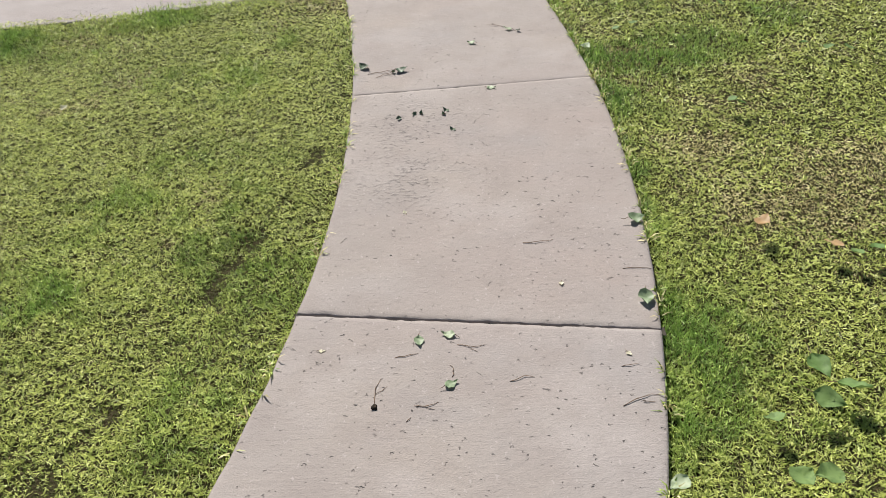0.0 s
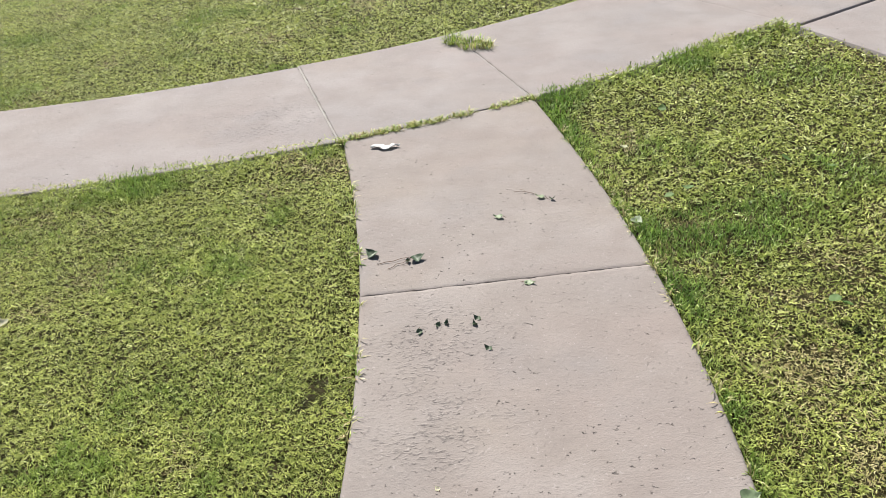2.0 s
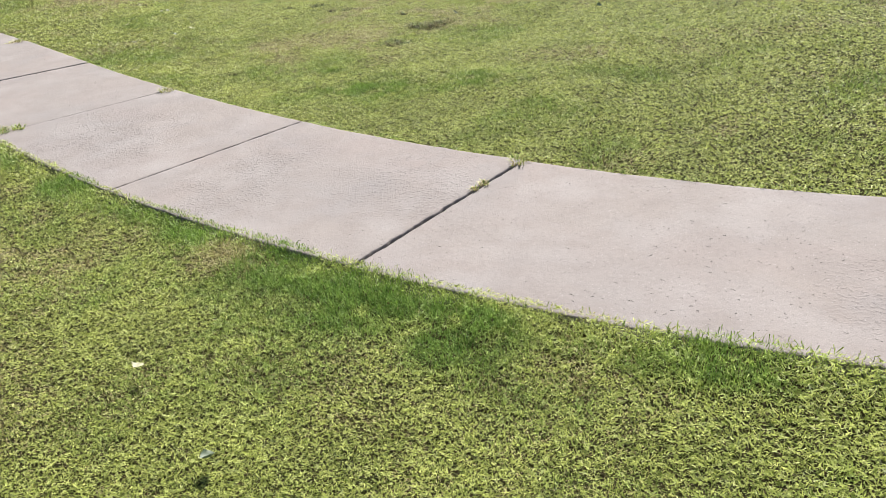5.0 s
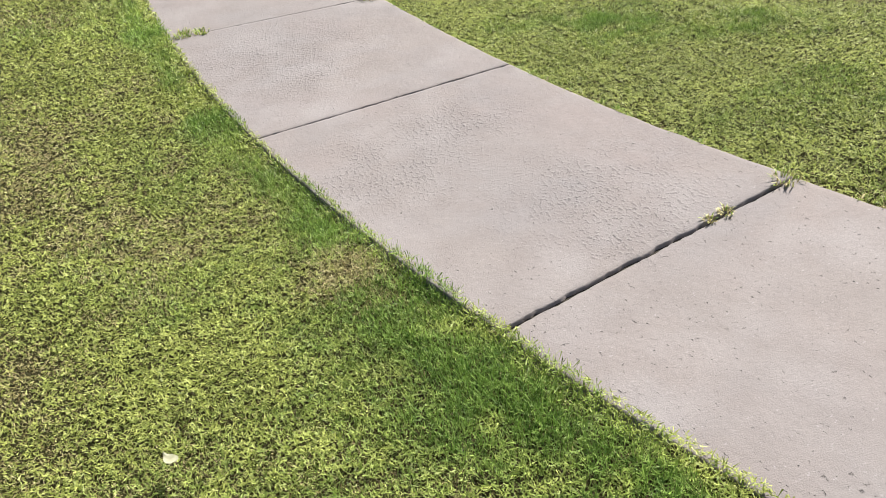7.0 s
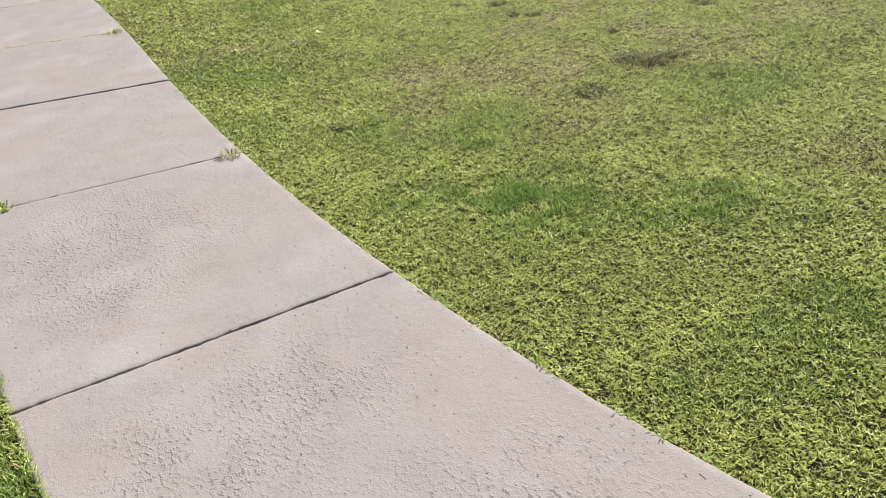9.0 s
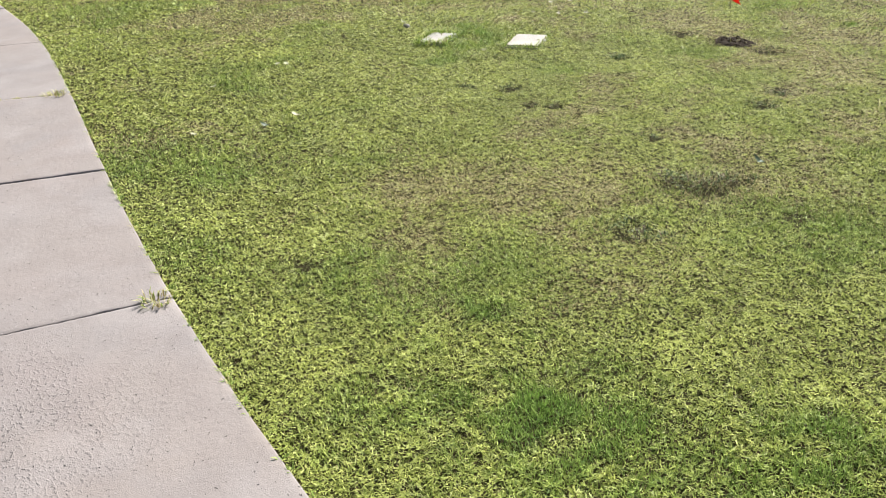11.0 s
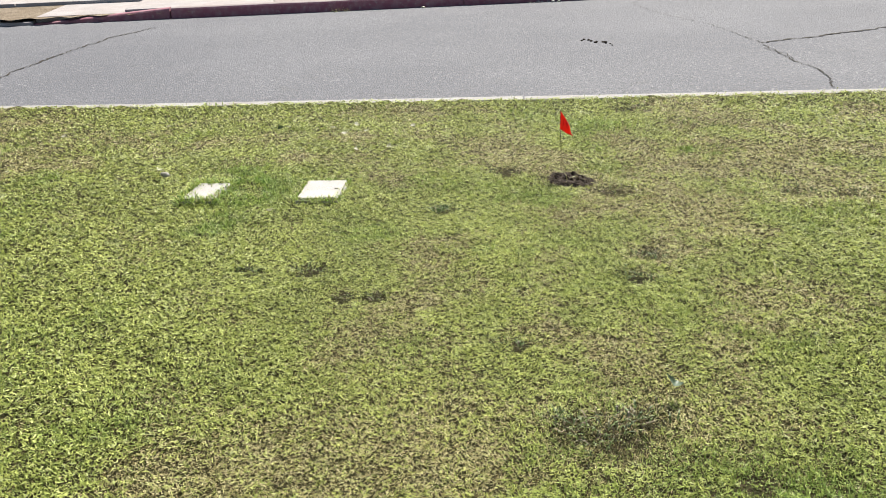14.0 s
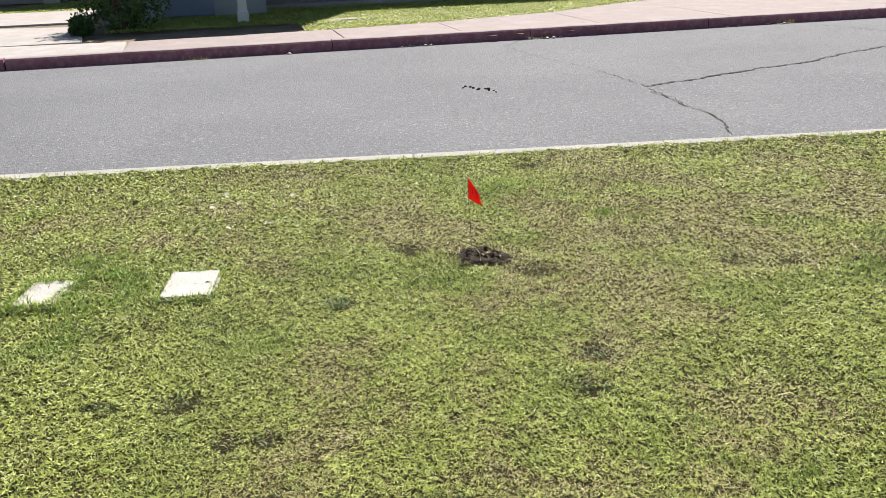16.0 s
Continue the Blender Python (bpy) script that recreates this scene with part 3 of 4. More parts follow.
sidewalk = empty("sidewalk", "curving pale concrete sidewalk cast in slabs", "sidewalk", "structure")
GAPS = (0.005, 0.004, 0.004, 0.0065, 0.0045, 0.004, 0.005, 0.007, 0.005, 0.005, 0.005, 0.005)
for n, ((n0, f0), (n1, f1)) in enumerate(zip(JOINTS, JOINTS[1:])):
    g0, g1 = GAPS[n], GAPS[n + 1]
    a0, a1, b0, b1 = n0 - g0, n1 + g1, f0 - g0, f1 + g1
    slab("slab", lambda s, a0=a0, a1=a1: (a0 + (a1 - a0) * s, float(walk_near(a0 + (a1 - a0) * s))),
         lambda s, b0=b0, b1=b1: (b0 + (b1 - b0) * s, float(walk_far(b0 + (b1 - b0) * s))), 26, MAT_WALK, sidewalk, n, across=90, lift=0.003 * math.sin(n * 2.3), crumble=0.009)


def flat_slab(corners, seed, material, parent, name="slab", lift=0.0, thickness=0.1):
    a, b, c, d = [Vector(p) for p in corners]
    return slab(name, lambda s: a.lerp(b, s), lambda s: d.lerp(c, s), 14, material, parent, seed, lift=lift, thickness=thickness)


# slabs that branch off at the east end, and the ramp at the west end
flat_slab(((2.44, 6.155), (5.4, 8.0), (4.3, 9.3), (1.73, 7.50)), 31, MAT_WALK, sidewalk)
flat_slab(((2.46, 6.14), (5.41, 7.985), (6.4, 6.1), (2.98, 4.80)), 32, MAT_WALK, sidewalk)
flat_slab(((2.985, 4.79), (6.41, 6.09), (7.0, 4.2), (3.60, 3.25)), 33, MAT_WALK, sidewalk)
flat_slab(((-12.95, 7.10), (-12.78, 8.16), (-13.9, 7.75), (-13.9, 7.12)), 34, MAT_WALK, sidewalk)

# dirt packed in the joints
bm = bmesh.new()
for (n0, f0), g in zip(JOINTS, GAPS):
    p, q = Vector((n0, float(walk_near(n0)))), Vector((f0, float(walk_far(f0))))
    s = Vector((1, 0)) * (g + 0.012)
    if n0 in (0.69, -0.34):
        continue
    vs = [bm.verts.new((*(v + o), -0.016)) for v, o in ((p, -s), (p, s), (q, s), (q, -s))]
    bm.faces.new(vs)
part("joint_dirt", bm, MAT_CRACK, sidewalk)
for n0, f0 in JOINTS[1:3]:                                            # these two get a flush pale filler, tinted also for sunlight along the joint
    bm = bmesh.new()
    p, q = Vector((n0, float(walk_near(n0)))), Vector((f0, float(walk_far(f0))))
    ring = []
    for s in range(31):
        v = p.lerp(q, s / 30)
        w = 0.007 + 0.003 * noise.noise(Vector((v.x * 20, v.y * 20, 2)))
        ring.append((bm.verts.new((v.x - w, v.y, -0.006)), bm.verts.new((v.x, v.y, -0.002)), bm.verts.new((v.x + w, v.y, -0.006))))
    for a, c in zip(ring, ring[1:]):
        bm.faces.new((a[0], a[1], c[1], c[0])), bm.faces.new((a[1], a[2], c[2], c[1]))
    part("joint_mortar", bm, MAT_KERB, sidewalk, "pale joint filler, its colour also standing for sunlight along the joint")

garden_path = empty("garden_path", "narrow curved concrete path with broom-brushed slabs", "path", "structure")
PATH_JOINTS = (-6.0, -4.5, -3.0, -1.2, 0.45, 1.86, 3.46, 5.0)


def path_end(y, right):
    """The joints lie a little askew."""
    if y > 4.9:
        x = 0.69 if right else -0.33
        return float(walk_near(x)) - 0.022
    return y + {1.86: (0.055, -0.09), 3.46: (-0.035, 0.03)}.get(y, (0, 0))[right]


for n, (y0, y1) in enumerate(zip(PATH_JOINTS, PATH_JOINTS[1:])):
    l0, l1, r0, r1 = path_end(y0, 0) + 0.0022, path_end(y1, 0) - 0.0022, path_end(y0, 1) + 0.0022, path_end(y1, 1) - 0.0022
    slab("slab", lambda s, a=l0, b=l1: (float(path_left(a + (b - a) * s)), a + (b - a) * s),
         lambda s, a=r0, b=r1: (float(path_right(a + (b - a) * s)), a + (b - a) * s), 24, MAT_PATH, garden_path, 50 + n, across=90, lift=0.004 + 0.003 * math.sin(n * 1.7), crumble=0.008)
bm = bmesh.new()
for y in PATH_JOINTS[1:]:
    p, q = Vector((float(path_left(y)), path_end(y, 0))), Vector((float(path_right(y)), path_end(y, 1)))
    s = Vector((0, 0.018 if y < 4.9 else 0.03))
    bm.faces.new([bm.verts.new((*(v + o), -0.007)) for v, o in ((p, -s), (q, -s), (q, s), (p, s))])
part("joint_dirt", bm, MAT_CRACK, garden_path)


# ---- street ----
def road_height(x, y):
    near = y - kerb_line(x)
    far = far_kerb(x) - y
    w = np.clip(near / np.maximum(near + far, 0.1), 0, 1)
    return -0.13 + 0.07 * np.sin(np.pi * w) + 0.004 * (field(x, y, 1.5, 7) - 0.5)


road = grid_sheet("road", -30, 16, -8, 46, 0.25, road_height, lambda x, y: (y > kerb_line(x) - 0.6) & (y < far_kerb(x) + 0.6) & (y > -12), MAT_ROAD)
tagged(road, "worn grey asphalt street with thin cracks", "road", kind="structure")

near_kerb = empty("near_kerb", "pale concrete kerb along the lawn", "kerb", "structure")
for n in range(12):
    x0 = -7.84 - 7.5 + n * 2.5 - 2.5
    x1 = x0 + 2.492
    a, b = Vector((x0, float(kerb_line(x0)))), Vector((x1, float(kerb_line(x1))))
    o = Vector((-0.566, 0.825)) * 0.125
    if x0 > -13.2:
        flat_slab((a, b, b + o, a + o), 70 + n, MAT_KERB, near_kerb, "kerb_stone", -0.012, 0.2)

street_far = empty("far_kerb", "worn red-painted kerb across the street", "kerb", "structure")
far_walk = empty("far_sidewalk", "pinkish concrete sidewalk behind the red kerb", "sidewalk", "structure")
KU, KV = Vector((0.723, 0.691)), Vector((-0.691, 0.723))          # along the far kerb, and away from the street
KO = Vector((-12.45, 17.2))


def far_at(u, v):
    return KO + KU * u + KV * v


for n in range(14):
    u0, u1 = -4.3 + n * 3.05, -4.3 + (n + 1) * 3.05 - 0.012
    u0, u1 = u0 + 1.25, u1 + 1.25
    if n == 0:
        u0 = -4.4
    bm = bmesh.new()
    prof = ((0.0, -0.25), (-0.012, 0.0), (0.006, 0.02), (0.03, 0.028), (0.15, 0.028), (0.15, -0.25))
    ends = []
    for u in np.linspace(u0, u1, 9):
        ends.append([bm.verts.new((*far_at(float(u), v + 0.008 * noise.noise(Vector((u * 1.3, n, v)))), z + 0.006 * noise.noise(Vector((u * 2, 3, n))))) for v, z in prof])
    for p, q in zip(ends, ends[1:]):
        for i in range(len(prof) - 1):
            bm.faces.new((p[i], q[i], q[i + 1], p[i + 1]))
    bm.faces.new(ends[0]), bm.faces.new(ends[-1][::-1])
    bmesh.ops.recalc_face_normals(bm, faces=bm.faces)
    st = part("kerb_stone", bm, MAT_RED, street_far)
    # upward faces take pale walk concrete, its lightness also standing for the sunlit lip
    st.data.materials.append(MAT_FAR_WALK)
    for poly in st.data.polygons:
        if poly.normal.z > 0.75:
            poly.material_index = 1
bm = bmesh.new()
ends = []
for u in np.linspace(-6.4, -4.42, 7):
    f = (u + 6.4) / 1.98
    ends.append([bm.verts.new((*far_at(float(u), v), z)) for v, z in ((0.0, -0.25), (-0.012, -0.125 + 0.125 * f), (0.006, -0.118 + 0.138 * f), (0.03, -0.115 + 0.143 * f), (0.15, -0.115 + 0.143 * f), (0.15, -0.25))])
for p, q in zip(ends, ends[1:]):
    for i in range(5):
        bm.faces.new((p[i], q[i], q[i + 1], p[i + 1]))
bm.faces.new(ends[0]), bm.faces.new(ends[-1][::-1])
bmesh.ops.recalc_face_normals(bm, faces=bm.faces)
part("kerb_stone", bm, MAT_RED, street_far, "kerb stone sloping down to the driveway")
for n, (u0, u1, w0, w1) in enumerate(((-2.9, 0.2, 1.35, 1.5), (0.212, 2.0, 1.5, 1.75), (2.012, 4.3, 1.75, 2.4), (4.312, 6.6, 2.4, 3.7), (6.612, 10.0, 3.7, 4.6), (10.012, 14, 4.6, 4.6), (14.012, 20, 4.6, 4.6))):
    flat_slab((far_at(u0, 0.156), far_at(u1, 0.156), far_at(u1, w1), far_at(u0, w0)), 90 + n, MAT_FAR_WALK, far_walk, lift=0.024)
driveway = empty("driveway", "pale concrete driveway with an apron to the street", "driveway", "structure")
flat_slab((far_at(-5.1, 0.16), far_at(-2.912, 0.16), far_at(-2.95, 1.45), far_at(-5.1, 1.7)), 110, MAT_DRIVE, driveway, lift=0.018)
flat_slab((far_at(-9.5, 0.0), far_at(-6.41, 0.0), far_at(-6.41, 1.7), far_at(-9.5, 1.7)), 111, MAT_DRIVE, driveway, lift=-0.085)
flat_slab((far_at(-6.4, 0.16), far_at(-5.112, 0.16), far_at(-5.112, 1.7), far_at(-6.4, 1.7)), 115, MAT_DRIVE, driveway, lift=-0.03)
flat_slab((far_at(-7.2, 1.712), far_at(-3.62, 1.712), far_at(-3.9, 4.4), far_at(-7.2, 5.4)), 112, MAT_DRIVE, driveway, lift=0.02)
flat_slab((far_at(-12.0, 1.712), far_at(-7.212, 1.712), far_at(-7.212, 5.4), far_at(-12.0, 5.4)), 113, MAT_DRIVE, driveway, lift=0.02)
flat_slab((far_at(-12.0, 5.412), far_at(-3.9, 5.412), far_at(-3.9, 8.6), far_at(-12.0, 8.6)), 114, MAT_DRIVE, driveway, lift=0.02)


def far_uv(x, y):
    return (x - KO.x) * KU.x + (y - KO.y) * KU.y, (x - KO.x) * KV.x + (y - KO.y) * KV.y


yard = grid_sheet("far_yard_ground", -40, 14, 8, 48, 0.3, lambda x, y: np.where(far_uv(x, y)[1] < 5.2, -0.02, 0.0) + 0.01 * field(x, y, 0.8, 3) - 0.02, lambda x, y: y > far_kerb(x) + 0.12, MAT_YARD)
tagged(yard, "soil of the front yard across the street", "yard", kind="structure")


def far_grows(x, y):
    u, v = far_uv(x, y)
    w = np.interp(u, (-3, 0.2, 2.0, 4.3, 6.6, 10), (1.35, 1.5, 1.75, 2.4, 3.7, 4.6))
    planted = (u > -3.4) & (v > w + 0.03) & (v < 7.7) & ~((u < -0.2) & (v < 2.9))
    return (planted & (u < 12)) | ((u > -12) & (u < -3.9) & (v > 8.65) & (v < 11.9))


rsd = lambda x, y: np.full_like(x, 2600.0)
blades("grass", (-24, -4, 15.5, 30), 40, rsd, lambda x, y: np.zeros_like(x) - 0.012, far_grows, 2.2, "sunny green lawn grass of the yard across the street", moist=0.6)


def crack(points, width, seed, label):
    """A jagged crack along the road between a few turning points."""
    rs = random.Random(seed)
    bm = bmesh.new()
    last = None
    for (x0, y0), (x1, y1) in zip(points, points[1:]):
        d = Vector((x1 - x0, y1 - y0))
        n = max(3, int(d.length / 0.05))
        side = Vector((-d.y, d.x)).normalized()
        for i in range(n):
            p = Vector((x0, y0)).lerp(Vector((x1, y1)), i / n) + side * (0.02 * rs.uniform(-1, 1) + 0.05 * noise.noise(Vector((x0 + i * 0.13, seed, 0))))
            w = width * rs.uniform(0.15, 0.75)
            z = float(road_height(np.array(p.x), np.array(p.y))) + 0.006
            pair = (bm.verts.new((*(p - side * w), z)), bm.verts.new((*(p + side * w), z)))
            if last:
                bm.faces.new((*last, pair[1], pair[0]))
            last = pair
    return tagged(obj("road_crack", bm, MAT_CRACK), label, "crack", kind="structure")


CRACK_A = ((-10.3, 18.95), (-10.08, 18.05), (-9.06, 16.96), (-8.27, 16.44), (-7.27, 15.43))
crack(CRACK_A, 0.008, 1, "thin wandering crack in the asphalt")
crack(((-7.27, 15.43), (-6.8, 16.26), (-6.46, 16.9), (-6.09, 17.46), (-5.5, 18.9), (-4.6, 20.3)), 0.032, 2, "wide dark crack in the asphalt")
crack(((-7.20, 15.33), (-6.77, 14.74), (-6.38, 14.39), (-6.03, 13.70)), 0.012, 3, "thin crack running to the lawn's kerb")
crack(((-7.16, 15.15), (-6.86, 14.98), (-6.70, 14.66)), 0.008, 6, "short branching crack in the asphalt")
crack(((-12.4, 9.34), (-13.16, 10.32), (-14.03, 11.76), (-14.41, 12.45), (-14.75, 13.34)), 0.024, 4, "long crack across the asphalt")
crack(((-6.4, 22.0), (-5.44, 21.19), (-4.6, 20.9)), 0.012, 5, "thin crack near the red kerb")


# ---- things on the path and lawn ----
LAWN_TOP = 0.020


def leaf_thing(material, size, curl, label, group, where=Matrix()):
    """A fallen leaf: a folded, curled blade with its stalk."""
    bm = bmesh.new()
    rows = []
    for i in range(9):
        t = i / 8
        half = (0.40 + 0.10 * noise.noise(Vector((t * 4, size * 200, 1)))) * math.sin(math.pi * t ** 0.72) * (1 - 0.25 * t) + 0.004
        row = []
        for j in range(5):
            s = (j - 2) / 2
            x = (t - 0.5) * 1.0
            y = s * half
            z = 0.10 * abs(s) ** 1.3 * half * 2 + curl * ((t - 0.45) ** 2) + 0.13 * noise.noise(Vector((t * 3.5, s * 1.8, size * 90))) + 0.05 * noise.noise(Vector((t * 9, s * 5, size * 50)))
            row.append(bm.verts.new((x * size, y * size, z * size)))
        rows.append(row)
    for r, q in zip(rows, rows[1:]):
        for j in range(4):
            bm.faces.new((r[j], q[j], q[j + 1], r[j + 1]))
    low = min(v.co.z for v in bm.verts)
    for v in bm.verts:
        v.co.z -= low - 0.001
    leaf = obj("fallen_leaf", bm, material)
    bm = bmesh.new()
    tube(bm, [(-0.5 * size, 0, 0.003 + 0.2 * curl * size), (-0.68 * size, 0.03 * size, 0.004), (-0.85 * size, 0.09 * size, 0.002)], (0.0011, 0.001, 0.0008), 5)
    part("stalk", bm, MAT_TWIG, leaf)
    leaf.matrix_world = where
    return tagged(leaf, label, "leaf", group)


def scatter_leaves(proto_args, places, z, seed, label, group, tilt=8):
    rs = random.Random(seed)
    first = None
    for x, y in places:
        m = pose(x, y, z, rs.uniform(-tilt, tilt), rs.uniform(-tilt, tilt), rs.uniform(0, 360))
        if first is None:
            first = leaf_thing(*proto_args, label, group, m)
        else:
            copy_thing(first, m)


scatter_leaves((MAT_LEAF, 0.042, 0.7), ((0.16, 1.76), (0.245, 1.785), (0.25, 1.58), (0.39, 3.94), (0.58, 4.09), (0.46, 3.42)), 0.006, 1, "small green fallen leaf on the concrete path", "leaves on the path")
scatter_leaves((MAT_LEAF, 0.065, 0.7), ((0.89, 2.33), (0.84, 1.90), (0.78, 1.20), (0.93, 3.80)), 0.010, 2, "green fallen leaf at the edge of the path", "leaves on the path", 12)
# the dark leaf colour puts in the shaded side of these curled leaves
scatter_leaves((MAT_LEAF_DARK, 0.060, 1.0), ((-0.125, 3.715), (0.055, 3.655)), 0.006, 3, "dark curled leaf on the concrete path", "leaves on the path", 15)
scatter_leaves((MAT_LEAF_DARK, 0.030, 1.2), ((0.28, 3.05), (0.255, 3.225), (0.06, 3.165)), 0.006, 4, "dark shrivelled leaf scrap on the path", "leaves on the path", 20)
scatter_leaves((MAT_LEAF_LAWN, 0.085, 0.35), ((1.23, 1.55), (1.21, 1.43), (1.29, 1.47), (1.06, 1.19), (1.12, 1.19)), LAWN_TOP + 0.016, 5, "broad green fallen leaf lying on the lawn", "leaves on the lawn", 22)
scatter_leaves((MAT_LEAF_LAWN, 0.055, 0.6), ((1.06, 1.38), (1.46, 3.10), (1.19, 4.01), (1.10, 3.95), (1.59, 2.07), (1.52, 2.05), (1.44, 3.13), (1.83, 4.10), (1.67, 4.21), (1.30, 4.9), (2.0, 3.6), (1.9, 3.66), (2.08, 3.58)), LAWN_TOP + 0.012, 6, "green fallen leaf lying in the grass", "leaves on the lawn", 25)
scatter_leaves((MAT_LEAF_PALE, 0.05, 0.8), ((1.01, 4.46), (-1.43, 3.39), (-7.30, 6.67), (-8.05, 7.13), (-7.20, 7.22), (-8.18, 7.70), (-8.22, 7.66), (-7.47, 8.80), (-7.75, 10.05), (-8.57, 8.92), (-2.9, 3.55)), LAWN_TOP + 0.014, 7, "pale dry fallen leaf lying on the lawn", "leaves on the lawn", 25)
scatter_leaves((MAT_LEAF_PALE, 0.042, 0.9), ((-8.60, 8.94), (-9.87, 9.07), (-9.72, 8.30), (-8.30, 10.34), (-7.74, 10.04), (-10.15, 8.14), (-10.29, 8.05), (-9.36, 8.40), (-9.44, 9.62), (-8.69, 10.06), (-8.33, 10.37), (-8.14, 10.27), (-8.23, 10.14), (-8.89, 9.44), (-7.89, 9.89), (-8.07, 9.80), (-7.96, 10.53), (-8.40, 10.2)), LAWN_TOP + 0.014, 8, "small pale leaf scrap on the lawn near the street", "leaves on the lawn", 25)
scatter_leaves((MAT_LEAF_BROWN, 0.07, 0.5), ((1.29, 2.24), (1.46, 2.09), (1.32, 1.22)), LAWN_TOP + 0.014, 9, "brown dry leaf lying on the lawn", "leaves on the lawn", 20)
scatter_leaves((MAT_LEAF_DARK, 0.06, 1.2), ((-7.18, 7.02), (-4.0, 8.91), (-5.1, 8.39), (-2.31, 3.37), (-8.72, 10.02)), LAWN_TOP + 0.008, 10, "dark dry leaf lying on the lawn", "leaves on the lawn", 25)


def twig_thing(x, y, turn, length, seed, forked=False):
    rs = random.Random(seed)
    bm = bmesh.new()
    bow = rs.uniform(-0.22, 0.22)
    pts = [(length * s, length * (bow * math.sin(2.6 * s) + 0.05 * rs.uniform(-1, 1)), 0.0052 + 0.003 * math.sin(3.1 * s)) for s in (0, 0.2, 0.4, 0.6, 0.8, 1)]
    tube(bm, pts, (0.0012, 0.0012, 0.0011, 0.001, 0.0008, 0.0006), 5)
    t = obj("twig", bm, MAT_TWIG)
    if forked:
        bm = bmesh.new()
        tube(bm, [pts[2], (length * 0.55, pts[2][1] - 0.16 * length, 0.0075), (length * 0.75, pts[2][1] - 0.25 * length, 0.0055)], (0.0009, 0.0008, 0.0006), 5)
        part("side_shoot", bm, MAT_TWIG, t)
    t.matrix_world = pose(x, y, 0, 0, 0, turn)
    return tagged(t, "thin dry brown twig on the concrete path", "twig", "twigs on the path")


for n, (x, y, r, ln, fk) in enumerate(((0.045, 1.515, 78, 0.10, 1), (0.15, 1.505, 15, 0.065, 1), (0.41, 1.58, 5, 0.07, 0), (0.50, 2.23, 12, 0.10, 0), (0.27, 1.745, -5, 0.08, 1), (0.70, 1.47, 20, 0.11, 1), (0.80, 2.06, -8, 0.09, 0),
                                       (0.09, 1.70, 15, 0.07, 0), (0.255, 1.61, 100, 0.05, 0), (-0.06, 3.60, 35, 0.11, 1), (-0.1, 3.64, 10, 0.16, 0), (0.72, 1.62, 10, 0.05, 0), (0.56, 4.13, 160, 0.09, 1), (0.13, 1.45, 60, 0.02, 0))):
    twig_thing(x, y, r, ln, n, bool(fk))

scatter_leaves((MAT_LEAF_DARK, 0.024, 2.0), ((0.12, 3.20), (0.15, 3.21), (0.245, 3.19), (0.02, 3.64), (0.63, 4.06)), 0.006, 14, "tiny dark leaf crumb on the path", "leaves on the path", 25)
scatter_leaves((MAT_LEAF_PALE, 0.020, 0.4), ((0.60, 2.00), (-0.12, 1.74), (0.75, 1.67), (0.10, 2.45)), 0.005, 15, "tiny pale leaf crumb on the path", "leaves on the path", 5)
# a clod of dirt at the foot of the longest twig
bm = bmesh.new()
bmesh.ops.create_icosphere(bm, subdivisions=2, radius=0.009)
for v in bm.verts:
    v.co *= 1 + 0.8 * noise.noise(v.co * 160)
    v.co.z = max(0, v.co.z * 0.6 + 0.005)
bmesh.ops.translate(bm, vec=(0.045, 1.505, 0.003), verts=bm.verts)
tagged(obj("dirt_clod", bm, MAT_DIRT), "small dark dirt clod on the path", "dirt")

# crumpled scrap of white paper near the path's end
bm = bmesh.new()
n = 14
vs = {}
for i in range(n + 1):
    for j in range(6):
        u, v = i / n, j / 5 - 0.5
        wide = 0.034 * (1 + 0.8 * noise.noise(Vector((u * 5, 0, 3)))) * (0.35 + math.sin(math.pi * min(1, u * 1.05 + 0.02)))
        p = Vector(((u - 0.5) * 0.145, v * wide + 0.012 * math.sin(u * 9), 0))
        p.z = 0.008 + 0.016 * abs(noise.noise(Vector((u * 7, v * 5, 9)))) + 0.006 * noise.noise(Vector((u * 19, v * 9, 4)))
        vs[i, j] = bm.verts.new(p)
for i in range(n):
    for j in range(5):
        bm.faces.new((vs[i, j], vs[i + 1, j], vs[i + 1, j + 1], vs[i, j + 1]))
scrap = obj("paper_scrap", bm, MAT_PAPER)
sol = scrap.modifiers.new("thick", "SOLIDIFY")
sol.thickness = 0.0012
scrap.matrix_world = pose(-0.10, 4.755, 0.001, 0, 0, -6)
tagged(scrap, "torn crumpled scrap of white paper on the path", "paper")


